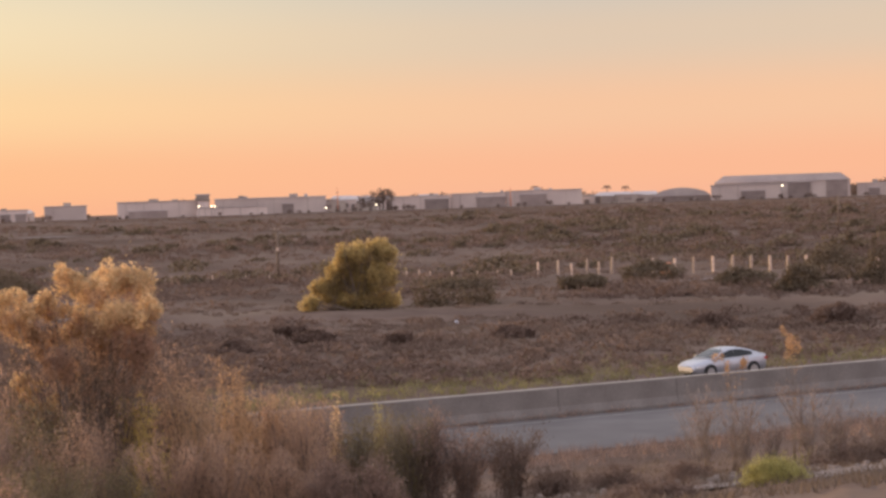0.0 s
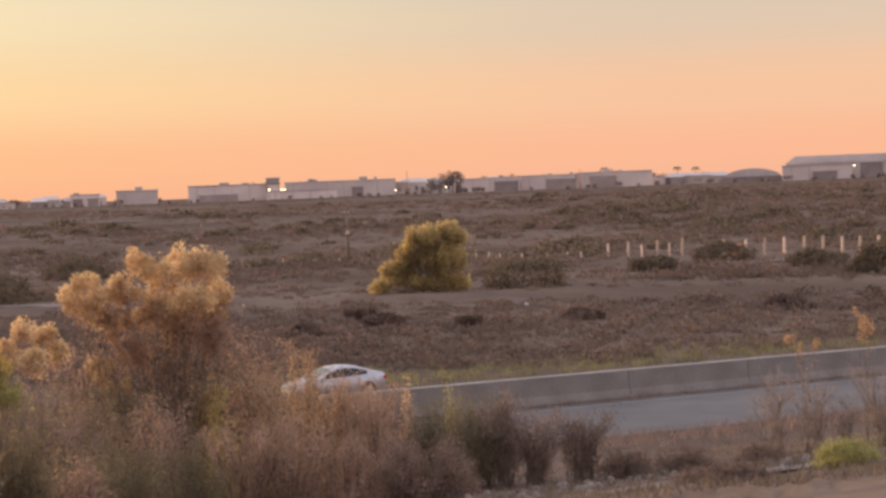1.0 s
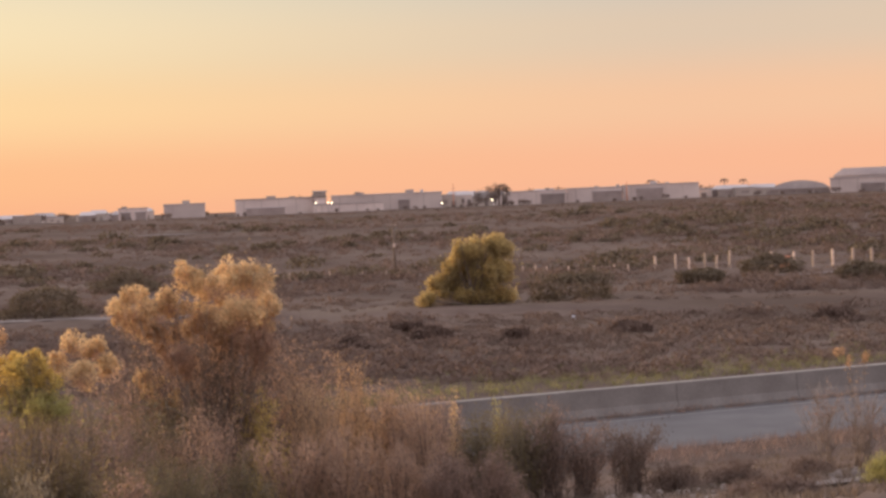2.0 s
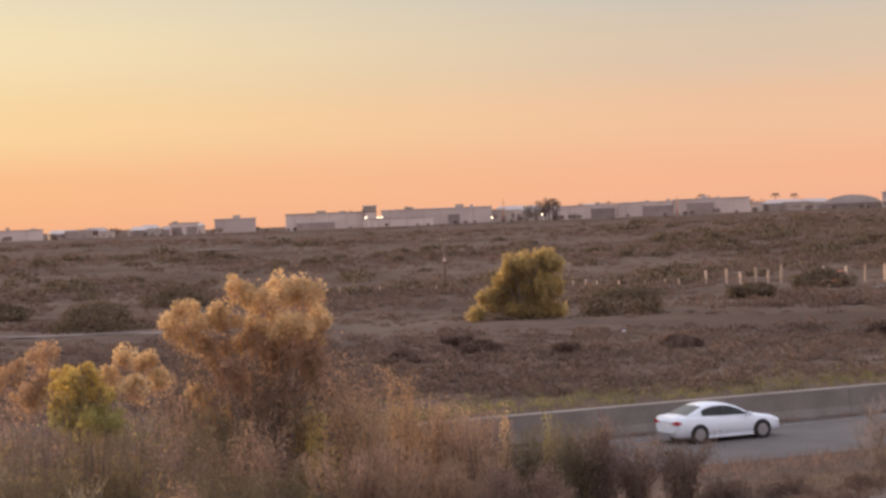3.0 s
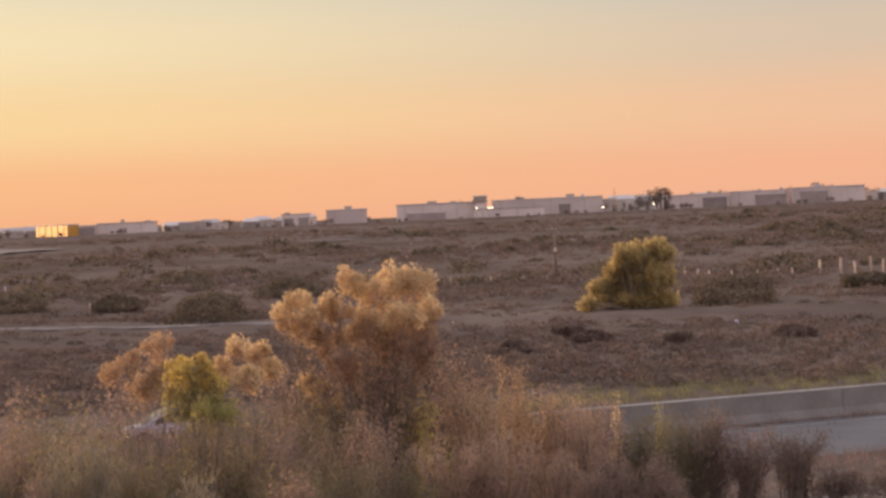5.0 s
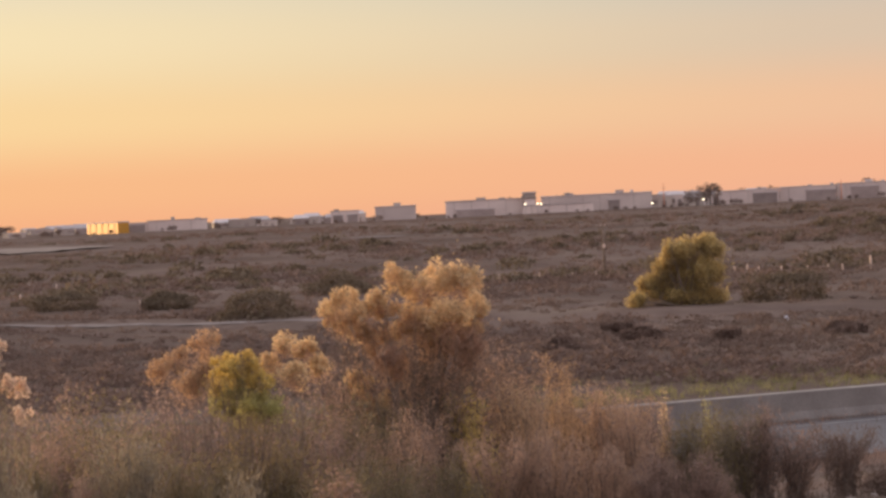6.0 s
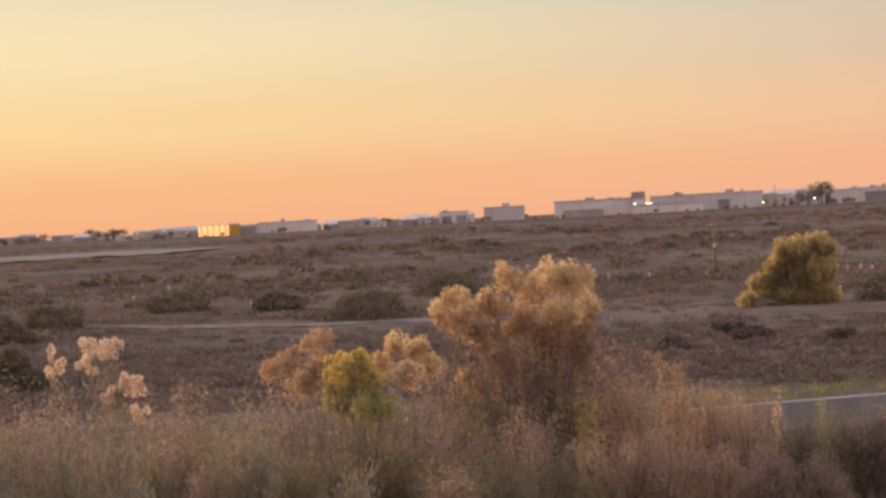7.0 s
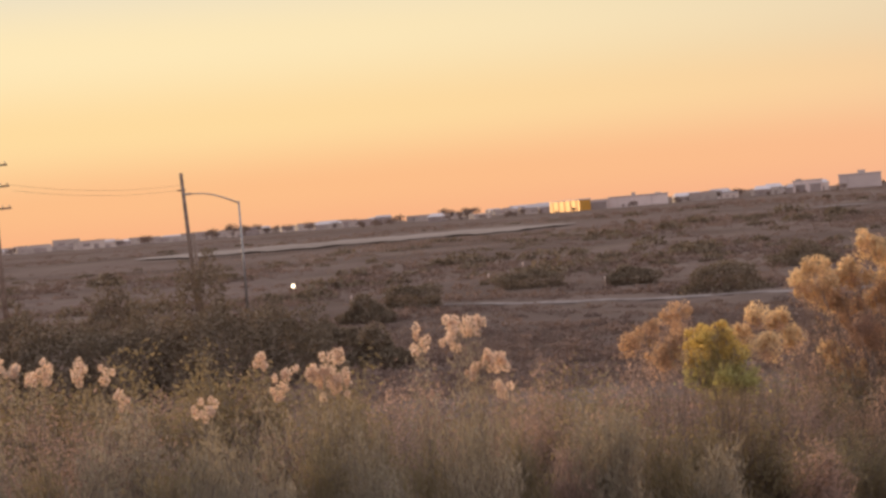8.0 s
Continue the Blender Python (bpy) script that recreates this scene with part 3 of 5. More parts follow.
            tagged(part("seed_head", facets("seed_head", leaves(lump, 0.045, 0.026, rng)), head_mat or M_PLUME, root, "pale fluffy seed head"), kind="stuff")
    return root


def puffs(rng, centre, size, count, r, per):
    """Leaf points in tight rounded clumps over the outside of a lobe, most of them on its upper half."""
    out = []
    for _ in range(count):
        u = rng.normal(size=3)
        u /= np.linalg.norm(u)
        if u[2] < -0.1 and rng.uniform() < 0.6:
            u[2] = -u[2]
        c = np.asarray(centre) + u * rng.uniform(0.55, 1.0) * np.asarray(size)
        n = int(per * rng.uniform(0.6, 1.3))
        w = rng.normal(size=(n, 3))
        w *= (rng.uniform(0.1, 1, n) ** 0.45 / np.linalg.norm(w, axis=1))[:, None] * r * rng.uniform(0.6, 1.25)
        out.append(c + w * np.array((1, 1, 1.1)))
    stray = rng.normal(size=(count * per // 20, 3)) * np.asarray(size) * 0.55 + np.asarray(centre)
    return np.concatenate(out + [stray])


def leafy_tree(name, label, az, d, lobes, seed, mat, under, leaf=(0.10, 0.05), limb=0.07, puff=0.34, per=150, count=22, category="tree"):
    """A tree of several leaning stems; each lobe: az, el of its middle, half width and half height in metres, its own leaf if any."""
    rng = np.random.default_rng(seed)
    x0, y0 = by_angle(az, d)
    z0 = float(land(x0, y0)) - 0.05
    root = thing(name, label, category, Matrix.Translation((x0, y0, z0)))
    paths = []
    for a, e, w, hh, *own in lobes:
        dd = d + rng.uniform(-1.2, 1.2)
        x, y = by_angle(a, dd)
        c = np.array((x - x0, y - y0, EYE + d * math.tan(radians(e)) - z0))
        share = max(5, int(count * w * hh / (lobes[0][2] * lobes[0][3])))
        pts = puffs(rng, c, (w, w * 0.8, hh), share, puff, per)
        part("crown", facets("crown", leaves(pts, leaf[0], leaf[1], rng)), own[0] if own else mat, root)
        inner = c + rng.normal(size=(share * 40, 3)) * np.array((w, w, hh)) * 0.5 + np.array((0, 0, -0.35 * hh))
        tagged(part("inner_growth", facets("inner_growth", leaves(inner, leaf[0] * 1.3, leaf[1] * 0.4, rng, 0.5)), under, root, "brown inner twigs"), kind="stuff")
        for _ in range(3 + int(w * 2)):
            foot = np.array((rng.normal() * 0.25, rng.normal() * 0.25, 0.0)) + c * np.array((0.15, 0.15, 0))
            tip = c + rng.normal(size=3) * np.array((w, w, hh)) * 0.55
            mid = foot * 0.55 + tip * 0.45 + rng.normal(size=3) * 0.12
            s = np.linspace(0, 1, 6)
            p = bezier(foot, mid, tip, s)
            paths.append([(p[q], limb * (1 - 0.85 * s[q])) for q in range(6)])
            for _ in range(4):
                q = rng.integers(2, 5)
                paths.append([(p[q], limb * 0.3), (p[q] + rng.normal(size=3) * 0.3 + np.array((0, 0, 0.35)), limb * 0.08)])
    part("trunk", rods(paths, 5), M_BARK, root, "slender grey-brown stems")
    return root


def dome_bush(label, az, d, wide, high, seed, mat, leaf=(0.16, 0.09), n=1600, name="bush"):
    """A dense rounded bush, uneven, made of small leaves over short limbs."""
    rng = np.random.default_rng(seed)
    x0, y0 = by_angle(az, d)
    root = thing(name, label, "bush", Matrix.Translation((x0, y0, float(land(x0, y0)) - 0.08)), "field bushes")
    u = rng.normal(size=(n, 3))
    u[:, 2] = np.abs(u[:, 2])
    u /= np.linalg.norm(u, axis=1)[:, None]
    lump = 0.95 + 0.16 * np.sin(u[:, 0] * 5 + seed) * np.sin(u[:, 1] * 4 + 2 * seed) + 0.12 * np.sin(u[:, 2] * 9 + seed)
    p = u * lump[:, None] * (rng.uniform(0.35, 1, n) ** 0.35)[:, None] * np.array((wide / 2, wide / 2 * 0.8, high))
    part("foliage", facets("foliage", leaves(p, leaf[0], leaf[1], rng)), mat, root)
    paths = []
    for _ in range(9):
        e = rng.normal(size=3)
        e[2] = abs(e[2]) + 0.4
        e = e / np.linalg.norm(e) * np.array((wide / 2, wide / 2, high)) * 0.75
        paths.append([((0, 0, 0), 0.04), (e * 0.5 + rng.normal(size=3) * 0.05, 0.03), (e, 0.012)])
    part("branching", rods(paths, 4), M_BARK, root)
    return root


# ---- the field beyond the highway ----
def patchy(x, y):
    return 0.5 + 0.5 * np.sin(x * 0.043 + 0.6 * np.sin(y * 0.021)) * np.sin(y * 0.035 + 1.1 + 0.7 * np.sin(x * 0.017))


def banded(a, d):
    """How thickly the scrub grows: long tracts across the field, thickest on the rise towards the hangars."""
    rows = 0.5 + 0.5 * math.sin(13.0 * math.log(d) + 1.6 * math.sin(a * 0.21 + 0.5) + 0.9 * math.sin(a * 0.63 + 2.0))
    rise = float(smooth_step(1.0, -5.0, a)) * float(smooth_step(260, 330, d))
    return max(0.08 + 0.92 * rows ** 1.5, rise)


def build_scrub():
    rng = np.random.default_rng(11)
    for label, count, d0, d1, size, bits, mat in (
            ("low brown scrub over the slope behind the highway", 3000, 97, 190, 0.5, 80, M_SCRUB),
            ("dense dark scrub between the highway and the track", 3200, 95, 140, 0.7, 70, M_HEATH),
            ("dark low scrub in long tracts across the field", 8500, 160, 480, 0.85, 44, M_HEATH),
            ("sparse paler scrub across the field", 2600, 160, 520, 0.55, 36, M_SCRUB),
            ("large dark bushes scattered over the far field", 700, 210, 620, 1.7, 90, M_DARKBUSH),
            ("distant dark scrub up to the airfield", 7000, 420, 960, 1.1, 26, M_HEATH)):
        out = []
        made = 0
        while made < count:
            a, d = rng.uniform(-17, 41), math.exp(rng.uniform(math.log(d0), math.log(d1)))
            x, y = by_angle(a, d)
            bare = a > 18.5 and abs(d - 515) < 45 or 9 < a < 15.5 and abs(d - 470) < 12
            grown = banded(a, d) if d > 150 and mat is not M_SCRUB else 0.5 + 0.5 * float(patchy(x, y))
            if x * ACROSS.x + y * ACROSS.y < FAR_EDGE + 3 or abs(y - track_line(x)) < 3.5 or bare or rng.uniform() > grown:
                continue
            s = size * rng.uniform(0.45, 1.0) * (1.7 if rng.uniform() < 0.12 else 1.0)
            tall = float(np.interp(d, [400, 650, 900], [1.0, 0.75, 0.35]))
            if 19 < a and d > 330:
                tall *= 0.5
            n = int(bits * rng.uniform(0.7, 1.3))
            u = rng.normal(size=(n, 3))
            u[:, 2] = np.abs(u[:, 2])
            u *= (rng.uniform(0.3, 1, n) ** 0.5 / np.linalg.norm(u, axis=1))[:, None]
            p = u * np.array((s * rng.uniform(0.9, 2.2), s, s * tall * rng.uniform(0.5, 0.95))) + np.array((x, y, float(land(x, y)) - 0.05))
            out.append(leaves(p, s * (0.30 + d / 2600) * (0.5 + 0.5 * tall), s * (0.16 + d / 3000) * (0.5 + 0.5 * tall), rng, 0.15))
            made += 1
        tagged(part("scrub", facets("scrub", np.concatenate(out)), mat), label, "scrub", kind="stuff")


def build_grass():
    rng = np.random.default_rng(12)

    def tufts(n, spot, high, name, label, mat, blades=9):
        out = []
        made = 0
        while made < n:
            x, y = spot()
            v = x * ACROSS.x + y * ACROSS.y
            if NEAR_EDGE - 0.3 < v < FAR_EDGE + 0.2:
                continue
            p = rng.normal(size=(blades, 3)) * np.array((0.14, 0.14, 0)) + np.array((x, y, 0))
            z = land(p[:, 0], p[:, 1])
            hh = high * rng.uniform(0.5, 1.2)
            p[:, 2] = z + hh * 0.35
            out.append(leaves(p, hh, 0.03, rng, 0.6))
            made += 1
        tagged(part(name, facets(name, np.concatenate(out)), mat), label, "grass", kind="stuff")

    tufts(5200, lambda: by_angle(rng.uniform(-16, 40), rng.uniform(93, 138)), 0.38, "grass", "dry brown grass on the verge behind the highway", M_GRASS)
    tufts(2600, lambda: tuple(road_at(rng.uniform(5, 150), FAR_EDGE + abs(rng.normal()) * 5 + 0.4))[:2], 0.5, "grass", "greenish grass along the highway's far edge", M_VERGE)
    tufts(4200, lambda: by_angle(rng.uniform(-15, 38), rng.uniform(22, 62)), 0.2, "grass", "thin dead grass on the near slope", M_GRASS)
    tufts(1300, lambda: tuple(road_at(rng.uniform(-5, 60), NEAR_EDGE - 0.5 - abs(rng.normal()) * 2.6))[:2], 0.55, "grass", "brown weeds along the near road edge", M_BROWN)


def draped(name, spots, half, mat, label, lift=0.02, category="road"):
    """A strip that lies on the land along a line of spots."""
    verts, faces = [], []
    for k, (x, y) in enumerate(spots):
        a, b = Vector(spots[max(k - 1, 0)]), Vector(spots[min(k + 1, len(spots) - 1)])
        side = (b - a).normalized().orthogonal()
        for s in (-1, -0.5, 0, 0.5, 1):
            wob = half * s * min(1.0, 0.08 + 0.12 * min(k, len(spots) - 1 - k)) * (1 + 0.22 * math.sin(k * 0.9 + s) * math.sin(k * 0.37))
            p = Vector((x, y)) + side * wob
            verts.append((p.x, p.y, float(land(p.x, p.y)) + lift + 0.05 * (1 - abs(s))))
    for k in range(len(spots) - 1):
        for s in range(4):
            a = 5 * k + s
            faces.append((a, a + 1, a + 6, a + 5))
    tagged(part(name, mesh_of(name, verts, faces, True), mat), label, category, kind="structure")


def build_tracks():
    draped("track_1", [(x, track_line(x)) for x in np.arange(-80, -20, 2.0)], 1.0, M_TRACK, "pale dirt track across the field", 0.05)
    draped("track_2", [by_angle(a, 515) for a in np.arange(19.5, 33, 0.25)], 32.0, M_STRIP, "pale bare strip far off in the field", 0.35)
    draped("track_3", [by_angle(a, 470) for a in np.arange(9.5, 15, 0.25)], 4.0, M_TRACK, "pale bare strip in the scrub", 0.3)
    draped("track_4", [by_angle(a, 185) for a in np.arange(-12.5, -5.5, 0.25)], 1.0, M_TRACK, "pale dirt edge below the fence", 0.15)
    draped("track_5", [tuple(road_at(u, 27.0))[:2] for u in np.arange(-25, 60, 0.8)], 1.3, M_TRACK, "pale dirt path with stones on the near slope", 0.03)
    rng = np.random.default_rng(21)
    out = []
    for _ in range(900):
        p = road_at(rng.uniform(-25, 40), rng.uniform(25.5, 36))
        r = rng.uniform(0.03, 0.12)
        c = np.array((p.x, p.y, float(land(p.x, p.y)) + r * 0.3 + 0.03))
        ring = np.array([(math.cos(w), math.sin(w), 0) for w in np.linspace(0, 2 * math.pi, 6, endpoint=False)])
        low = c + ring * r * rng.uniform(0.7, 1.3, (6, 1)) - np.array((0, 0, r * 0.4))
        up = c + ring * r * 0.55 + np.array((0, 0, r * 0.45))
        for k in range(6):
            out.append([low[k], low[(k + 1) % 6], up[(k + 1) % 6], up[k]])
        out.append([up[0], up[1], up[2], up[3]])
        out.append([up[0], up[3], up[4], up[5]])
    tagged(part("stones", facets("stones", np.array(out)), M_TRACK), "loose pale stones on the near dirt slope", "stones", kind="stuff")


def build_field_plants():
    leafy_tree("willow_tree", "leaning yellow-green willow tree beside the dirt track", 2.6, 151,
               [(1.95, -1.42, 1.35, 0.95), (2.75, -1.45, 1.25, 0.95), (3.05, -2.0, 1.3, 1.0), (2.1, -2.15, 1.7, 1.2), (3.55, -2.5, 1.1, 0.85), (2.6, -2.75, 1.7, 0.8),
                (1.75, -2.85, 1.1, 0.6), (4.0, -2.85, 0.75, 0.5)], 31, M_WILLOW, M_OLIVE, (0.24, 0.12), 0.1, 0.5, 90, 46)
    for k, (a, d, w, h, m) in enumerate((
            (-0.4, 158, 8.0, 2.2, M_OLIVE), (-6.2, 190, 6.8, 1.75, M_OLIVE), (-11.5, 185, 6.5, 2.6, M_SCRUB), (-12.9, 170, 5.0, 2.4, M_SCRUB),
            (-10.6, 165, 4.6, 1.8, M_OLIVE), (15.3, 160, 7.8, 2.0, M_OLIVE), (4.6, 128, 2.6, 1.1, M_SCRUB), (3.9, 122, 2.8, 1.2, M_SCRUB),
            (-2.0, 124, 3.0, 0.9, M_SCRUB), (6.3, 118, 2.8, 0.9, M_SCRUB), (-8.0, 128, 3.6, 0.9, M_SCRUB),
            (-11.6, 130, 4.0, 1.3, M_SCRUB), (1.4, 120, 2.0, 0.9, M_SCRUB), (-4.2, 175, 5.0, 1.3, M_OLIVE), (-8.9, 176, 6.0, 1.5, M_SCRUB),
            (29.0, 128, 7.5, 3.2, M_SCRUB), (32.2, 122, 7.0, 4.0, M_OLIVE), (30.8, 140, 5.5, 5.2, M_OLIVE), (34.6, 118, 7.5, 3.8, M_SCRUB),
            (36.4, 124, 6.0, 4.6, M_SCRUB), (27.2, 132, 5.0, 1.9, M_SCRUB), (33.4, 150, 6.0, 4.2, M_SCRUB), (26.0, 160, 5.0, 1.6, M_SCRUB),
            (28.2, 112, 7.0, 3.4, M_SCRUB), (30.2, 110, 7.5, 4.0, M_OLIVE), (33.4, 108, 7.5, 3.9, M_SCRUB), (37.6, 110, 8.0, 4.4, M_OLIVE), (35.6, 108, 7.0, 4.0, M_SCRUB),
            (25.8, 116, 4.6, 1.9, M_SCRUB), (31.6, 106, 6.0, 3.4, M_SCRUB), (39.2, 114, 8.0, 4.4, M_SCRUB), (24.6, 176, 7.0, 2.0, M_SCRUB), (21.0, 200, 8.0, 1.9, M_SCRUB), (18.0, 190, 6.0, 1.6, M_SCRUB), (12.9, 205, 8.0, 1.8, M_SCRUB))):
        dome_bush("dark rounded bush in the dry field" if m is M_SCRUB else "olive-green rounded bush in the dry field", a, d, w, h * (1.35 if d > 140 or a > 20 else 1.1), 40 + k, M_DARKBUSH if d > 140 or a > 20 else M_HEATH, (0.30, 0.17), 3000)


def build_fence():
    """Pale posts across the field; the sun is on their edges."""
    first = thing("fence_post", "pale square fence post standing in the scrub", "post", Matrix.Translation((0, 0, 0)), "fence posts")
    part("shaft", boxed((-0.125, -0.125, -0.3), (0.125, 0.125, 1.45), 0.03), M_POST, first)
    part("cap", boxed((-0.14, -0.14, 1.452), (0.14, 0.14, 1.50), 0.02), M_POST, first)
    rng = random.Random(4)
    spots = [(-3.84 - 0.0, 0.8), (-2.03, 0.5), (-1.61, 0.45), (-0.26, 0.4), (0.39, 0.4), (0.73, 0.55), (1.1, 0.55), (-1.02, 0.4), (-2.84, 1.0), (-3.44, 1.05), (-4.31, 1.1),
             (-4.65, 0.9), (-5.04, 1.25), (-6.26, 1.15), (-6.91, 1.1), (-7.46, 1.1), (-8.03, 1.2), (-8.61, 1.2), (-9.15, 1.2), (-9.7, 1.2), (-10.21, 1.2),
             (-10.73, 1.2), (-11.24, 1.0), (-12.79, 1.15)]
    spots += [(6.88, 0.55), (7.55, 0.55), (8.09, 0.5), (5.9, 0.5), (5.2, 0.5), (9.0, 0.45), (2.6, 0.6)]
    for k, (a, s) in enumerate(spots):
        d = 205 + 1.2 * (a + 4)
        x, y = by_angle(a, d)
        m = pose(x, y, float(land(x, y)) + 0.02, rng.uniform(-2, 2), rng.uniform(-2, 2), 20 + rng.uniform(-8, 8))
        if k == 0:
            first.scale = (s, s, s)
            first.matrix_world = m @ Matrix.Diagonal((s, s, s, 1))
        else:
            p = copy_thing(first, m)
            p.scale = (0.3 + 0.6 * s, 0.3 + 0.6 * s, s)
    for a, d, h in ((22.25, 225, 1.0), (21.2, 255, 0.9), (18.8, 190, 1.1), (26.4, 195, 1.0), (24.0, 230, 0.7)):
        x, y = by_angle(a, d)
        stake = thing("marker_stake", "thin pale marker stake in the field", "stake", pose(x, y, float(land(x, y)) - 0.1, 0, 1.5, 0), "marker stakes")
        part("shaft", rods([[((0, 0, 0), 0.10), ((0, 0, h * 0.7), 0.09), ((0, 0, h), 0.09)]], 8), M_POST, stake)
    x, y = by_angle(28.1, 150)
    t = EYE + 150 * math.tan(radians(-1.67)) - float(land(x, y))
    lamp = thing("marker_lamp", "small bright lamp on a short post in the brush", "lamp", pose(x, y, float(land(x, y)) - 0.1, 0, 0, 28))
    part("post", rods([[((0, 0, 0), 0.03), ((0, 0, t), 0.025)]], 6), M_WOOD, lamp)
    part("lamp_head", rods([[((0, -0.02, t), 0.07), ((0, -0.02, t + 0.08), 0.13), ((0, -0.02, t + 0.2), 0.13), ((0, -0.02, t + 0.28), 0.07)]], 10), M_SIGNAL, lamp, "bright round lamp")
    # a small white piece of litter, built as a plain upright panel
    x, y = by_angle(-0.36, 136)
    scrap = thing("white_marker", "small white piece of litter below the track", "marker", pose(x, y, float(land(x, y)) - 0.03, 0, 0, 10))
    part("panel", boxed((-0.14, -0.03, 0), (0.14, 0.03, 0.34), 0.02), M_WHITE, scrap)
    x, y = by_angle(-6.63, 202)
    bin_ = thing("orange_box", "orange plastic utility box beside the fence", "box", pose(x, y, float(land(x, y)) - 0.1, 0, 0, 12))
    part("case", boxed((-0.5, -0.4, 0), (0.5, 0.4, 1.25), 0.05), M_ORANGE, bin_)
    part("lid", boxed((-0.54, -0.44, 1.252), (0.54, 0.44, 1.34), 0.03), M_ORANGE, bin_)


def build_poles():
    # the small pole in the field
    x, y = by_angle(4.92, 214)
    z = float(land(x, y))
    top = EYE + 214 * math.tan(radians(-0.50)) - z
    p = thing("utility_pole", "weathered wooden utility pole with a crossarm in the field", "pole", pose(x, y, z - 0.1, 0, -0.6, 8))
    part("shaft", rods([[((0, 0, 0), 0.17), ((0, 0, top * 0.5), 0.15), ((0, 0, top), 0.12)]], 8), M_WOOD, p)
    part("crossarm", boxed((-0.75, -0.06, top - 0.32), (0.75, 0.06, top - 0.2), 0.01), M_WOOD, p)
    for s in (-0.65, -0.25, 0.25, 0.65):
        part("insulator", rods([[((s, 0, top - 0.2), 0.04), ((s, 0, top - 0.05), 0.05), ((s, 0, top - 0.0), 0.03)]], 6), M_POST, p)
    part("brace", rods([[((0.55, -0.08, top - 0.3), 0.02), ((0, -0.14, top - 0.8), 0.02)]], 4), M_STEEL, p)
    part("meter_box", boxed((-0.13, -0.30, top - 2.6), (0.13, -0.15, top - 2.2), 0.02), M_POST, p, "pale meter box")
    for a, d, el in ((-11.7, 330, -0.05), (-10.9, 360, -0.1)):
        x, y = by_angle(a, d)
        z = float(land(x, y))
        q = thing("utility_pole", "thin wooden pole far off in the scrub", "pole", pose(x, y, z - 0.1))
        t = EYE + d * math.tan(radians(el)) - z
        part("shaft", rods([[((0, 0, 0), 0.2), ((0, 0, t), 0.14)]], 8), M_WOOD, q)
        part("crossarm", boxed((-0.9, -0.06, t - 0.5), (0.9, 0.06, t - 0.36), 0.01), M_WOOD, q)
    # the tall leaning pole by the street lamp
    d = 190
    x, y = by_angle(30.95, d)
    z = float(land(x, y))
    top = EYE + d * math.tan(radians(2.0)) - z
    p = thing("utility_pole", "tall dark wooden utility pole leaning over the brush", "pole", pose(x, y, z - 0.1, 0, -2.3, 31))
    part("shaft", rods([[((0, 0, 0), 0.24), ((0, 0, top * 0.5), 0.21), ((0, 0, top), 0.17)]], 10), M_WOOD, p)
    part("bracket", boxed((-0.55, -0.08, top - 1.75), (0.25, 0.08, top - 1.6), 0.02), M_WOOD, p)
    x, y = by_angle(30.84, d - 4)
    t = EYE + (d - 4) * math.tan(radians(0.18)) - float(land(x, y))
    q = thing("pole_stub", "short dark wooden pole stub beside the tall pole", "pole", pose(x, y, float(land(x, y)) - 0.1, 0, -1.5, 0))
    part("shaft", rods([[((0, 0, 0), 0.2), ((0, 0, t * 0.5), 0.19), ((0, 0, t), 0.17)]], 10), M_WOOD, q)
    # the street lamp, its arm reaching to the left
    d = 176
    x, y = by_angle(29.5, d)
    z = float(land(x, y))
    top = EYE + d * math.tan(radians(1.03)) - z
    lamp = thing("street_lamp", "grey steel street lamp with a long curved arm", "street lamp", pose(x, y, z - 0.1, 0, 0, 29.5))
    part("pole", rods([[((0, 0, 0), 0.13), ((0, 0, top), 0.08)]], 10), M_STEEL, lamp)
    part("base_plate", boxed((-0.22, -0.22, 0), (0.22, 0.22, 0.14), 0.02), M_STEEL, lamp)
    arm = [((0.0, 0, top - 0.12), 0.075), ((-0.6, 0, top + 0.14), 0.07), ((-1.3, 0, top + 0.45), 0.065), ((-2.2, 0, top + 0.78), 0.06), ((-3.2, 0, top + 0.98), 0.055), ((-4.2, 0, top + 1.02), 0.05)]
    part("arm", rods([arm], 8), M_STEEL, lamp)
    part("luminaire", boxed((-5.0, -0.18, top + 0.94), (-4.15, 0.18, top + 1.12), 0.05), M_STEEL, lamp, "flat grey lamp head")
    # the pole with three crossarms at the far left, and its wires
    d = 150
    x, y = by_angle(36.5, d)
    z = float(land(x, y))
    top = EYE + d * math.tan(radians(2.75)) - z
    p = thing("utility_pole", "wooden utility pole with three crossarms and wires", "pole", pose(x, y, z - 0.1, 0, -1.0, 36))
    part("shaft", rods([[((0, 0, 0), 0.22), ((0, 0, top), 0.16)]], 10), M_WOOD, p)
    for k, e in enumerate((2.63, 2.01, 1.36)):
        h = EYE + d * math.tan(radians(e)) - z
        part("crossarm", boxed((-1.2, -0.07, h - 0.07), (1.25, 0.07, h + 0.07), 0.01), M_WOOD, p)
        for s in (-1.1, -0.6, 0.6, 1.1):
            part("insulator", rods([[((s, 0, h + 0.07), 0.04), ((s, 0, h + 0.2), 0.05), ((s, 0, h + 0.26), 0.03)]], 6), M_STEEL, p)
    a = np.array((*by_angle(36.1, d), EYE + d * math.tan(radians(2.0))))
    b = np.array((*by_angle(31.1, 190), EYE + 190 * math.tan(radians(1.62))))
    for k in range(2):
        s = np.linspace(0, 1, 14)
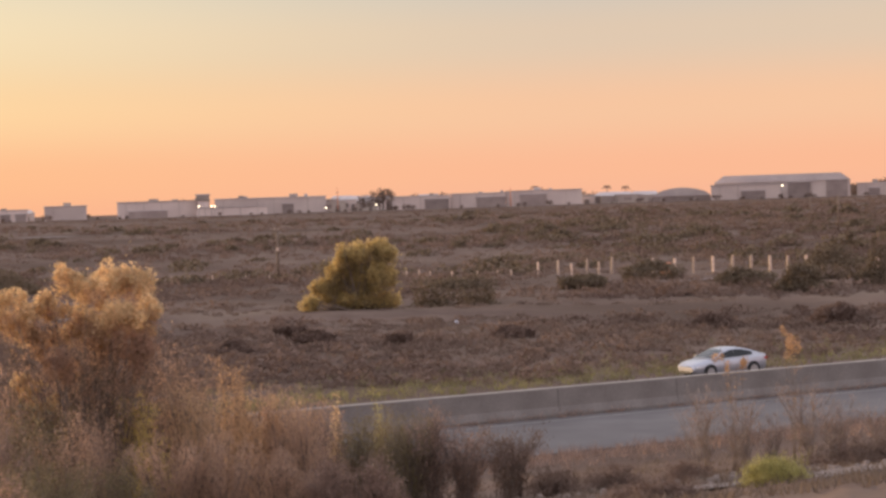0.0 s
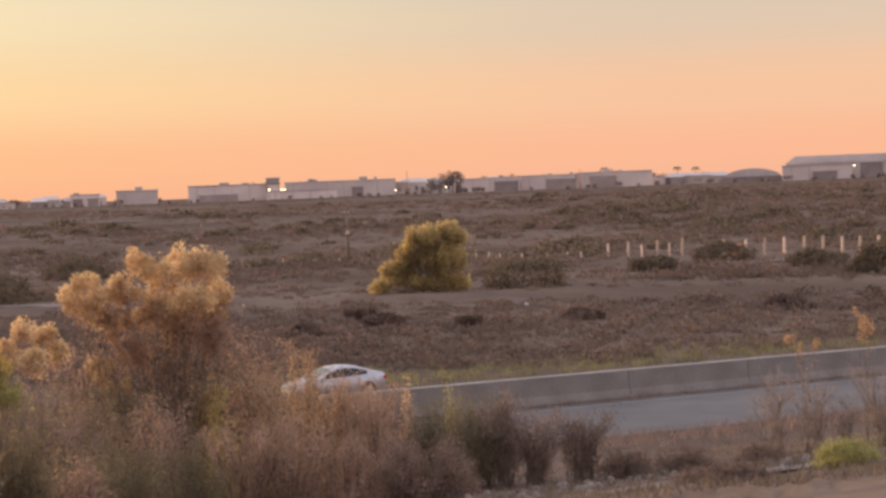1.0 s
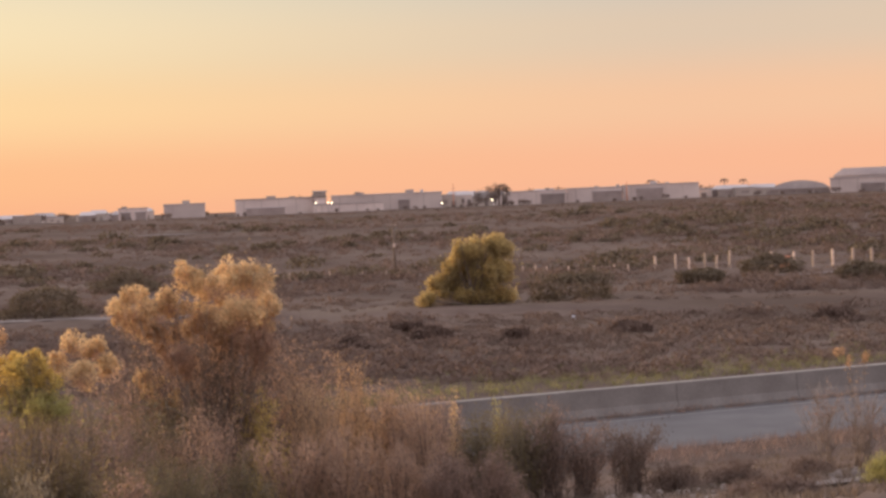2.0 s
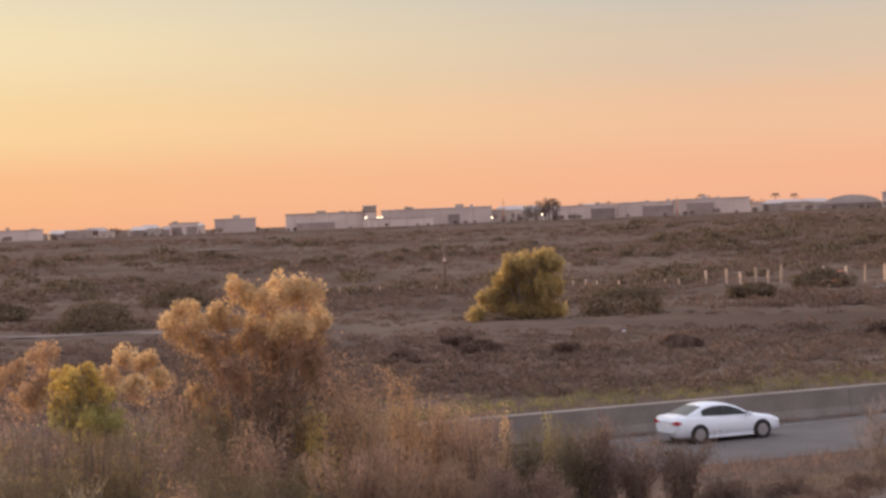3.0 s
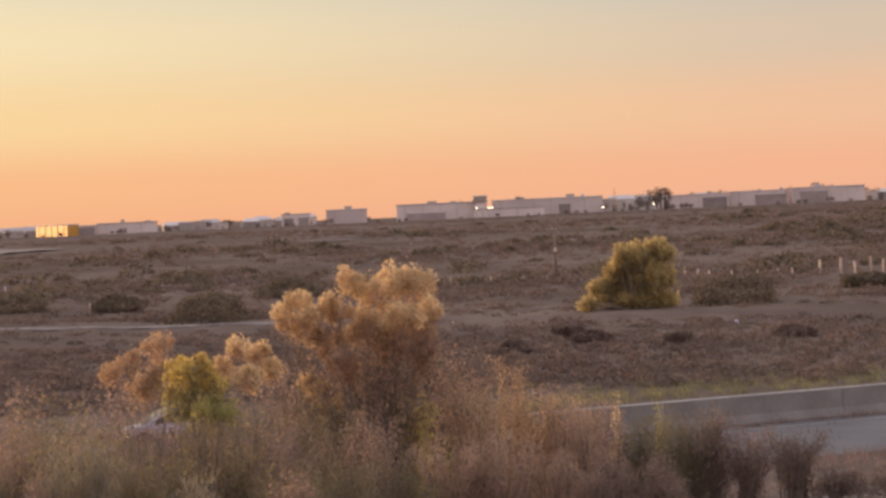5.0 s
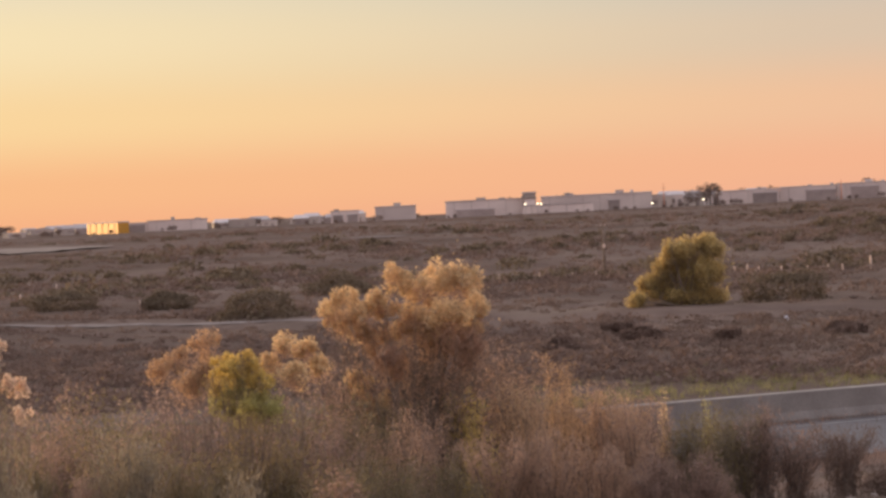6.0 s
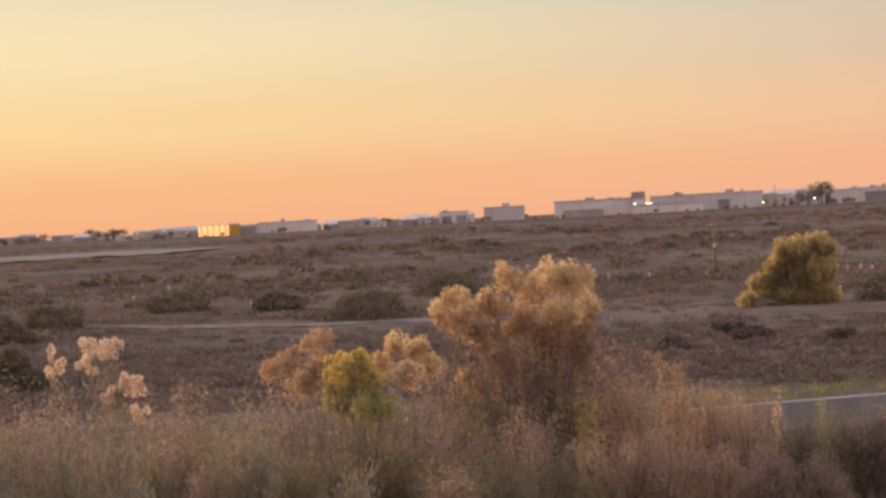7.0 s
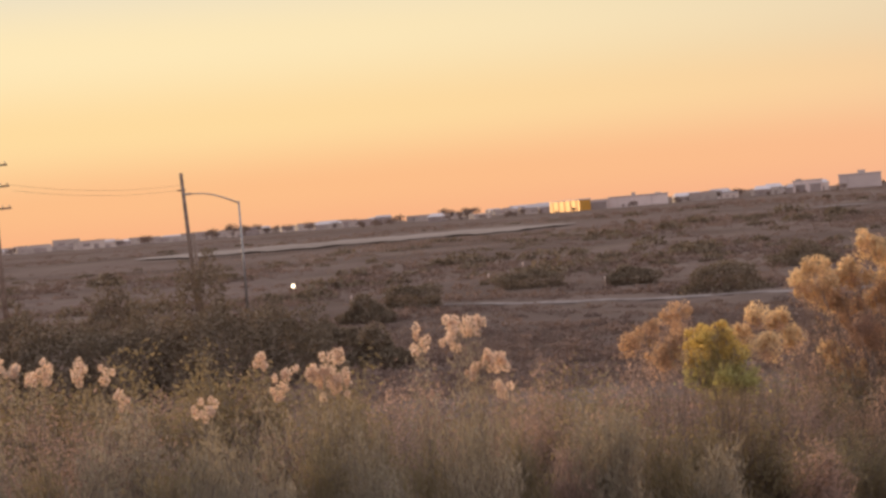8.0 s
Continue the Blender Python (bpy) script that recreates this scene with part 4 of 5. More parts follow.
        pts = a + (b - a) * s[:, None] + np.array((0, 0, -1.0)) * (4 * s * (1 - s))[:, None] * 0.5 + np.array((0.25 * k, 0, -0.45 * k))
        w = thing("wire", "thin dark overhead wire between the poles", "wire")
        part("strand", rods([[(q, 0.012) for q in pts]], 4), M_TRIM, w)


# ---- the airfield on the skyline ----
def hall(name, label, az_l, az_r, d, el_top, roof="flat", doors=(), wall=None, rise=0.25, depth=34.0, turn=0.0, category="hangar", cover=None):
    """A long hall seen square on. doors: az of both sides, el of the top."""
    mid = (az_l + az_r) / 2
    x, y = by_angle(mid, d)
    z = float(land(x, y)) - 0.4
    w = d * math.tan(radians(az_l - az_r))
    h = EYE + d * math.tan(radians(el_top)) - z
    root = thing(name, label, category, pose(x, y, z, 0, 0, mid + turn), "airfield halls")
    eave = h if roof == "flat" else h * (1 - rise)
    part("wall", boxed((-w / 2, 0, 0), (w / 2, depth, eave)), wall or M_HAZE_WALL, root)
    if roof == "flat":
        part("roof", boxed((-w / 2 - 0.3, -0.3, eave + 0.004), (w / 2 + 0.3, depth + 0.3, eave + 0.5)), cover or M_ROOF, root)
    else:
        n = 10
        prof = [(-w / 2 - 0.4 + (w + 0.8) * k / n, 0) for k in range(n + 1)]
        if roof == "arch":
            prof = [(px, eave + (h - eave) * math.sin(math.pi * k / n) ** 0.6) for k, (px, _) in enumerate(prof)]
        else:  # hipped: flat ridge with sloping ends
            prof = [(-w / 2 - 0.4, eave), (-w / 2 + 0.07 * w, h), (w / 2 - 0.07 * w, h), (w / 2 + 0.4, eave)]
        n = len(prof)
        verts = [(px, -0.4, pz) for px, pz in prof] + [(px, depth + 0.4, pz) for px, pz in prof]
        faces = [(k, k + 1, n + k + 1, n + k) for k in range(n - 1)] + [tuple(range(n))[::-1], tuple(range(n, 2 * n))]
        part("roof", mesh_of("roof", verts, faces), cover or M_ROOF, root)
    g = random.Random(int(az_l * 100))
    for _ in range(int(w / 14) if roof == "flat" and depth > 12 else 0):
        q, s = g.uniform(-0.45, 0.45) * w, g.uniform(0.8, 2.6)
        part("roof_unit", boxed((q - s, 4, eave + 0.51), (q + s, 9, eave + 0.5 + g.uniform(0.5, 1.7)), 0.1), g.choice([M_ROOF, M_TOWN]), root)
    for k in range(int(w / 9)):
        q = -w / 2 + 9 * (k + 0.5)
        part("wall_rib", boxed((q - 0.15, -0.12, 0), (q + 0.15, -0.003, eave * 0.97)), M_TOWN, root)
    for a, b, e in doors:
        x0, x1 = d * math.tan(radians(mid - a)), d * math.tan(radians(mid - b))
        t = EYE + d * math.tan(radians(e)) - z
        door = part("door", boxed((x0, -0.5, 0), (x1, -0.004, t)), M_DARK, root, "dark hangar door")
        part("door_rail", boxed((x0 - 0.5, -0.7, t + 0.01), (x1 + 0.5, -0.02, t + 0.5)), M_ROOF, door)
    return root


def build_airfield():
    hall("hangar", "large pale hangar with a hipped roof and dark doors", -8.13, -12.06, 1000, 0.59, "hip", ((-10.27, -10.92, 0.34), (-11.37, -11.98, 0.37)), rise=0.30)
    hall("annex", "low white annex with a dark window band before the hangar", -8.02, -10.02, 985, 0.30, "flat", ((-8.9, -9.6, 0.12),), depth=8, category="building")
    hall("hall", "dark low hall with an arched roof", -6.3, -8.0, 1040, 0.29, "arch", (), rise=0.6, wall=M_DARK)
    hall("hangar", "long pale hangar with a dark door", -1.95, -4.2, 1020, 0.33, "flat", ((-2.35, -3.15, 0.22),))
    hall("hangar", "pale hangar with a wide dark door", -0.3, -1.93, 1010, 0.30, "flat", ((-1.05, -1.93, 0.18),))
    hall("hangar", "pale low hangar with a dark door", 1.4, -0.28, 1005, 0.27, "flat", ((0.49, -0.22, 0.17),))
    hall("hangar", "wide pale hangar with a dark sliding door", 9.61, 6.9, 1000, 0.35, "flat", ((9.29, 8.15, 0.08),))
    hall("terminal", "long pale flat-roofed building beside the hangars", 6.75, 3.45, 1030, 0.36, "flat", ((4.75, 4.42, 0.17),), category="building")
    hall("terminal", "low pale wing before the long building", 7.3, 5.2, 990, 0.12, "flat", (), depth=10, category="building")
    hall("hangar", "grey hangar at the field's edge", 11.72, 10.5, 1000, 0.29, "flat", ())
    hall("hangar", "tan hangar with two dark doors", 13.05, 12.2, 1010, 0.22, "flat", ((12.98, 12.7, 0.1), (12.55, 12.25, 0.1)))
    hall("hangar", "sunlit sheet-metal hall glowing yellow", 21.1, 18.5, 1000, 0.20, "flat", (), wall=M_SUN_YELLOW_WALL, turn=-70, depth=6)
    hall("hangar", "brown hall with a dark front", 19.2, 18.5, 1000, 0.15, "flat", ((19.15, 18.55, 0.10),), depth=20)
    hall("hangar", "grey flat hall at the far edge of the field", 18.48, 16.72, 1010, 0.19, "flat", ())
    hall("annex", "small pale annex beside the big hangar", -12.25, -13.6, 1010, 0.24, "flat", ((-12.6, -12.9, 0.1),), category="building")
    # tower with a glazed cab
    x, y = by_angle(7.1, 995)
    z = float(land(x, y))
    top = EYE + 995 * math.tan(radians(0.56)) - z
    tw = thing("control_tower", "squat pale control tower with a tan glazed cab", "tower", pose(x, y, z - 0.3, 0, 0, 7))
    part("shaft", boxed((-2.6, -2.6, 0), (2.6, 2.6, top - 3.2), 0.2), M_HAZE_WALL, tw)
    part("cab", boxed((-3.4, -3.4, top - 3.19), (3.4, 3.4, top - 0.8), 0.2), M_TOWN, tw, "tan glazed cab")
    part("roof", boxed((-3.8, -3.8, top - 0.79), (3.8, 3.8, top), 0.15), M_ROOF, tw)
    for a, el, d in ((3.1, 0.62, 1040), (-2.07, 0.47, 1000)):
        x, y = by_angle(a, d)
        z = float(land(x, y))
        t = EYE + d * math.tan(radians(el)) - z
        mast = thing("antenna_mast", "thin red and white antenna mast on the skyline", "mast", pose(x, y, z - 0.2))
        part("shaft", rods([[((0, 0, 0), 0.35), ((0, 0, t), 0.18)]], 6), M_ORANGE, mast)
        part("rung", rods([[((-0.9, 0, t * 0.8), 0.1), ((0.9, 0, t * 0.8), 0.1)]], 4), M_STEEL, mast)
    for a, e, d in ((7.22, 0.17, 980), (6.75, 0.16, 980), (6.85, 0.165, 980), (3.45, 0.02, 980), (1.95, 0.06, 985), (-10.1, 0.25, 984), (33.25, 0.05, 2000), (32.6, 0.03, 2000)):
        x, y = by_angle(a, d)
        z = float(land(x, y))
        t = EYE + d * math.tan(radians(e)) - z
        fl = thing("floodlight", "lit floodlight on a thin pole at the airfield", "lamp", pose(x, y, z - 0.1, 0, 0, a), "floodlights")
        part("pole", rods([[((0, 0, 0), 0.12), ((0, 0, t), 0.1)]], 6), M_STEEL, fl)
        r = 0.42 * d / 1000
        part("lamp_head", boxed((-r, -0.4, t), (r, 0.1, t + 1.4 * r), 0.1), M_SIGNAL, fl, "bright white lamp")


def build_skyline():
    """Small houses, sheds and trees between and behind the halls, and the town at the far left."""
    rng = random.Random(9)
    nrng = np.random.default_rng(9)

    def house(a, d, w, h, roofed, wall):
        x, y = by_angle(a, d)
        r = thing("house", "small distant building on the skyline", "building", pose(x, y, float(land(x, y)) - 0.3, 0, 0, a + rng.uniform(-25, 25)), "skyline buildings")
        part("wall", boxed((-w / 2, -4, 0), (w / 2, 4, h)), wall, r)
        if roofed:
            v = [(-w / 2 - 0.4, -4.4, h), (w / 2 + 0.4, -4.4, h), (w / 2 + 0.4, 4.4, h), (-w / 2 - 0.4, 4.4, h), (-w / 2 + 1, 0, h + 2), (w / 2 - 1, 0, h + 2)]
            part("roof", mesh_of("roof", v, [(0, 1, 5, 4), (1, 2, 5), (2, 3, 4, 5), (3, 0, 4), (3, 2, 1, 0)]), M_ROOF, r)
        else:
            part("roof", boxed((-w / 2 - 0.2, -4.2, h + 0.004), (w / 2 + 0.2, 4.2, h + 0.4)), M_ROOF, r)
        part("window", boxed((-w * 0.3, -4.06, h * 0.35), (-w * 0.05, -4.003, h * 0.7)), M_DARK, r)
        part("door", boxed((w * 0.1, -4.06, 0.2), (w * 0.28, -4.003, h * 0.6)), M_DARK, r)

    for _ in range(64):
        a = rng.choice([rng.uniform(-6.2, -4.0), rng.uniform(-8, 8), rng.uniform(1.2, 3.6), rng.uniform(9.5, 17), rng.uniform(13, 24)])
        house(a, rng.uniform(1045, 1120), rng.uniform(7, 20), rng.uniform(2.6, 4.6) + (2.4 if -4 < a < 9 else 0), rng.random() < 0.5, rng.choice([M_HAZE_WALL, M_TOWN, M_TOWN, M_DARK]))
    for _ in range(80):  # the town
        a = rng.uniform(20, 38)
        house(a, rng.uniform(1500, 2300), rng.uniform(9, 26), rng.uniform(3, 7), rng.random() < 0.3, rng.choice([M_TOWN, M_TOWN, M_DARK]))
    for a, w, h in ((34.6, 26, 10), (34.2, 22, 7), (35.6, 34, 7), (36.4, 26, 6), (33.0, 34, 5)):
        house(a, 1900, w, h, False, M_TOWN)
    # trees
    def crown_tree(label, h, w, seed, d_leaf, palm=False):
        g = np.random.default_rng(seed)
        t = thing("palm_tree" if palm else "skyline_tree", label, "tree", None, "skyline trees")
        part("trunk", rods([[((0, 0, 0), 0.35), ((0.1, 0, h * 0.5), 0.28), ((0, 0, h * (0.93 if palm else 0.7)), 0.2)]], 6), M_BARK, t)
        if palm:
            q = []
            for k in range(16):
                w_ = 2 * math.pi * k / 16
                for s in np.linspace(0.1, 1, 7):
                    q.append((math.cos(w_) * s * w / 2, math.sin(w_) * s * w / 2, h * 0.9 + 1.3 * math.sin(s * 2.4) - 1.7 * s * s))
            part("crown", facets("crown", leaves(np.array(q), 1.1, 0.5, g)), M_SCRUB, t)
        else:
            p = puffs(g, (0, 0, h * 0.62), (w / 2, w / 2, h * 0.34), 24, w * 0.2, 22)
            part("crown", facets("crown", leaves(p, d_leaf, d_leaf * 0.6, g)), M_SCRUB, t)
        return t

    kinds = [crown_tree("dark round-crowned tree on the skyline", 8, 9, 1, 0.9), crown_tree("dark broad tree on the skyline", 6, 11, 2, 0.9),
             crown_tree("small dark tree on the skyline", 5, 5, 3, 0.7), crown_tree("tall thin palm on the skyline", 11, 5.5, 4, 1, True)]

    def put(kind, a, d, s):
        x, y = by_angle(a, d)
        m = pose(x, y, float(land(x, y)) - 0.3, 0, 0, rng.uniform(0, 360))
        if kind not in used:
            used.append(kind)
            kinds[kind].matrix_world = m
            kinds[kind].scale = (s, s, s)
        else:
            c = copy_thing(kinds[kind], m)
            c.scale = (s, s, s)

    used = []
    for k, a, d, s in ((1, 2.15, 1020, 1.25), (0, 1.75, 1015, 1.35), (3, 1.62, 1015, 1.05), (3, 1.5, 1020, 0.9), (1, 7.65, 1060, 1.3), (1, 5.95, 1060, 1.3), (2, 6.5, 1060, 1.5),
                       (0, -2.9, 1060, 1.15), (3, -2.8, 1060, 1.0), (3, -4.95, 1060, 0.9), (3, -5.5, 1060, 0.85), (1, -5.7, 1080, 0.9), (2, -5.3, 1060, 1.0), (1, -4.5, 1080, 0.9)):
        put(k, a, d, s)
    for _ in range(130):
        a = rng.choice([rng.uniform(-7, 4), rng.uniform(-4, 10), rng.uniform(9, 20), rng.uniform(-14, -12), rng.uniform(14, 26)])
        put(rng.choice([1, 2, 2, 0]), a, rng.uniform(1060, 1200), rng.uniform(0.6, 1.2) * (0.6 if a > 9 else 1.0))
    for _ in range(60):
        put(rng.choice([1, 2, 2]), rng.uniform(-13, 24), rng.uniform(950, 982), rng.uniform(0.25, 0.5))
    for _ in range(60):
        put(rng.choice([1, 2, 0]), rng.uniform(22, 38), rng.uniform(1400, 2200), rng.uniform(0.7, 1.2))
    # far low hills behind the town
    verts, faces = [], []
    az = np.arange(8, 48, 0.25)
    for k, a in enumerate(az):
        h = 6 + 5 * math.sin(a * 0.5) + 3 * math.sin(a * 1.7 + 1) + 1.5 * math.sin(a * 4.1) + nrng.normal() * 0.7
        h *= float(smooth_step(8, 20, a))
        for d, z in ((2900, -2), (3400, h), (4200, -2)):
            x, y = by_angle(a, d)
            verts.append((x, y, 8.5 + z))
        if k:
            b = 3 * k
            faces += [(b - 3, b, b + 1, b - 2), (b - 2, b + 1, b + 2, b - 1)]
    tagged(part("backdrop", mesh_of("backdrop", verts, faces, True), M_SCRUB), "low hazy hills behind the town", "hills", kind="structure")


# ---- the brush between the camera and the highway ----
def build_near_brush():
    gold = "tall backlit shrub with golden leaf clumps on slender stems"
    leafy_tree("golden_willow", "tall golden-leaved willow lit from behind by the low sun", 10.6, 47,
               [(9.6, -1.95, 0.62, 0.42), (10.25, -2.35, 0.6, 0.42), (9.05, -2.25, 0.5, 0.45), (11.15, -1.72, 0.3, 0.24), (12.65, -2.55, 0.42, 0.34), (12.0, -2.85, 0.45, 0.36),
                (13.15, -2.85, 0.32, 0.3), (10.75, -2.95, 0.5, 0.36), (12.6, -3.3, 0.42, 0.3), (11.0, -3.55, 0.4, 0.3), (8.8, -3.0, 0.4, 0.5), (9.7, -3.1, 0.6, 0.5),
                (12.35, -4.9, 0.36, 0.3), (11.75, -5.5, 0.36, 0.34), (11.65, -2.6, 0.42, 0.34), (10.55, -2.0, 0.42, 0.32), (12.9, -3.15, 0.34, 0.3), (11.9, -3.6, 0.5, 0.4, M_STRAW), (10.4, -3.4, 0.6, 0.4, M_STRAW), (9.4, -3.6, 0.6, 0.45, M_STRAW), (10.1, -4.0, 0.6, 0.4, M_HAZED_BROWN), (11.4, -4.3, 0.5, 0.4, M_HAZED_BROWN), (9.0, -4.1, 0.5, 0.5, M_HAZED_BROWN)],
               51, M_GOLD, M_HAZED_BROWN, (0.08, 0.048), 0.03, 0.2, 120, 17)
    for k, (a, el, w) in enumerate(((9.9, -2.9, 1.9), (11.5, -3.3, 1.9), (8.7, -3.1, 1.6), (12.7, -3.7, 1.6), (10.6, -3.2, 1.7), (7.6, -3.9, 1.4))):
        shrub("brown twiggy undergrowth below the golden willow", a, 47, el, w, 300 + k, 44, M_HAZED_BROWN, 62, 0.15, (0.10, 0.03), 0.2, 0.4, "column", name="undergrowth", twigs=4)
    leafy_tree("willow_shrub", gold, 14.3, 40, [(14.55, -3.75, 0.22, 0.2), (13.95, -3.95, 0.26, 0.22), (14.9, -4.3, 0.24, 0.22), (13.6, -4.5, 0.26, 0.22), (14.3, -4.55, 0.3, 0.25)], 52, M_GOLD, M_HAZED_BROWN, (0.07, 0.042), 0.018, 0.16, 80, 8, "shrub")
    leafy_tree("willow_shrub", gold, 17.3, 42, [(16.85, -3.45, 0.3, 0.35), (17.6, -3.95, 0.34, 0.3), (18.2, -4.35, 0.32, 0.28), (16.75, -4.2, 0.36, 0.35), (17.4, -4.7, 0.5, 0.36)], 53, M_STRAW, M_HAZED_BROWN, (0.075, 0.045), 0.018, 0.17, 75, 9, "shrub")
    # sunlight on the top is put in as yellow leaves on the upper lobes
    leafy_tree("leafy_shrub", "yellow-green shrub with sunlit golden top", 15.9, 31, [(16.0, -4.3, 0.28, 0.2, M_YELLOW), (16.3, -4.05, 0.17, 0.15, M_YELLOW), (15.65, -4.0, 0.18, 0.18, M_YELLOW), (15.4, -4.55, 0.26, 0.22, M_YELLOW),
               (16.5, -4.7, 0.26, 0.22, M_YELLOW), (15.8, -4.9, 0.34, 0.24), (15.2, -5.3, 0.34, 0.28), (16.2, -5.4, 0.36, 0.28), (15.5, -5.8, 0.42, 0.3)],
               54, M_GREEN, M_OLIVE, (0.06, 0.03), 0.014, 0.13, 80, 10, "shrub")
    shrub("olive stems below the yellow-green shrub", 15.5, 31, -5.2, 1.5, 55, 50, M_OLIVE, 90, 0.1, (0.08, 0.024), 0.09, 0.5, "dome")
    # upright brown and gold stalks along the slope
    rng = random.Random(6)
    for k, (a, d, el, w, m) in enumerate((
            (8.85, 45, -5.1, 0.9, M_YELLOW), (9.5, 47, -5.2, 0.8, M_YELLOW), (7.75, 46, -4.72, 1.0, M_STRAW), (7.1, 45, -5.2, 1.0, M_STRAW), (6.4, 48, -4.3, 0.7, M_STRAW),
            (5.75, 46, -5.05, 1.0, M_STRAW), (4.95, 46, -5.2, 1.0, M_HAZED_BROWN), (4.2, 45, -5.6, 1.0, M_HAZED_BROWN), (3.4, 44, -5.85, 1.1, M_HAZED_BROWN), (2.6, 44, -6.0, 1.1, M_OLIVE),
            (1.9, 45, -5.75, 1.1, M_OLIVE), (1.2, 44, -6.1, 0.9, M_OLIVE), (10.4, 43, -5.6, 1.3, M_HAZED_BROWN), (11.4, 42, -6.2, 1.3, M_HAZED_BROWN), (12.5, 42, -5.6, 1.3, M_OLIVE),
            (13.4, 40, -5.9, 1.4, M_BROWN), (6.8, 40, -6.4, 1.5, M_HAZED_BROWN), (5.2, 40, -6.6, 1.4, M_HAZED_BROWN), (8.3, 40, -6.5, 1.5, M_HAZED_BROWN), (9.8, 39, -6.9, 1.5, M_OLIVE),
            (3.6, 40, -7.1, 1.3, M_BROWN), (2.2, 40, -7.2, 1.2, M_BROWN), (11.6, 37, -7.1, 1.5, M_OLIVE), (13.0, 36, -7.0, 1.5, M_OLIVE))):
        shrub({M_YELLOW: "upright yellow-leaved stalks on the slope", M_STRAW: "tall dry straw-coloured stalks on the slope", M_BROWN: "upright dead brown brush on the slope", M_HAZED_BROWN: "upright reddish-brown brush on the slope, coloured lighter for sunlit haze",
               M_OLIVE: "olive-brown upright brush on the slope"}[m], a, d, el, w * 1.3, 100 + k, 40, m, 170, 0.1, (0.06, 0.024), 0.09, 0.45, rng.choice(["column", "column", "dome"]))
    shrub("small bright golden cone-shaped bush", 3.35, 46, -5.45, 0.55, 130, 26, M_GOLD, 90, 0.35, (0.07, 0.035), 0.05, 0.3, "cone")
    shrub("small yellow-green bush top above the barrier", 2.0, 47, -5.42, 0.6, 131, 24, M_GREEN, 80, 0.4, (0.07, 0.03), 0.06, 0.3, "dome")
    # vase-shaped dead shrubs
    for k, (a, el, w, m) in enumerate(((0.45, -5.95, 1.3, M_BROWN), (-1.9, -6.55, 2.0, M_HEATH), (1.1, -6.2, 1.3, M_OLIVE), (-0.5, -6.5, 1.5, M_BROWN))):
        shrub("vase-shaped dead shrub of fine brown twigs" if m is M_HEATH else "rounded dry shrub with dull leaves", a, 43, el, w, 140 + k, 56, m, 60, 0.12, (0.10, 0.022), 0.08, 0.55, "vase" if m is M_HEATH else "column", thick=0.009, twigs=4)
    # bare grey shrubs before the road
    for k, (a, el, w, d) in enumerate(((-7.6, -5.45, 1.7, 45), (-8.7, -5.6, 1.6, 45), (-10.7, -5.3, 1.7, 45), (-11.5, -5.9, 1.2, 45), (-9.6, -6.3, 1.2, 44), (-12.8, -6.0, 1.4, 45))):
        shrub("bare twiggy grey shrub with a few dead leaves", a, d, el, w, 150 + k, 26, M_BROWN, 14, 0.45, (0.07, 0.022), 0.06, 0.5, "vase", thick=0.011, twigs=7, bark=M_TWIG)
    shrub("slender stalks with pale yellow seed tops", -10.3, 46, -4.25, 0.5, 160, 5, M_STRAW, 14, 0.7, (0.06, 0.025), 0.05, 0.4, "column", 2, 0.16, M_STRAW)
    shrub("slender stalks with pale yellow seed tops", -8.6, 46, -4.75, 0.6, 161, 6, M_STRAW, 14, 0.7, (0.06, 0.025), 0.05, 0.4, "column", 2, 0.14, M_STRAW)
    # low plants on the dirt
    shrub("low bright green rounded bush on bare dirt", -9.75, 31.5, -7.5, 1.2, 170, 110, M_GREEN, 90, 0.1, (0.07, 0.016), 0.05, 0.55, "dome", thick=0.006)
    for k, (a, d, el, w) in enumerate(((-11.9, 43, -6.95, 2.0), (-13.2, 43, -6.8, 2.0), (-5.7, 29, -8.4, 1.3), (-6.5, 28, -8.3, 1.4), (-7.2, 42, -7.75, 1.5), (-4.9, 43, -7.65, 1.6), (-3.2, 43, -7.75, 1.5))):
        shrub("low dark reddish-brown dead brush on the dirt", a, d, el, w, 180 + k, 60, M_HEATH, 80, 0.1, (0.07, 0.02), 0.06, 0.4, "dome", thick=0.006)
    # feathery grey brush and its pale seed plumes
    for k, (a, d, el, w, heads) in enumerate(((23.2, 28, -3.1, 0.55, 4), (24.55, 28, -3.45, 0.35, 1), (22.6, 28, -4.25, 0.6, 4), (27.6, 28, -3.85, 0.6, 4), (29.05, 28, -3.65, 0.5, 3), (30.6, 28, -4.95, 0.7, 2),
                                              (26.9, 28, -4.4, 0.5, 2), (34.3, 29, -3.5, 0.6, 2), (36.2, 29, -3.35, 0.6, 3), (33.2, 29, -4.3, 0.5, 1), (37.6, 30, -3.1, 0.7, 2))):
        shrub("feathery grey-green brush topped with pale fluffy plumes", a, d, el, w, 200 + k, 12, M_GREY, 90, 0.15, (0.10, 0.018), 0.06, 0.6, "column", heads, 0.11, M_PLUME, thick=0.008)
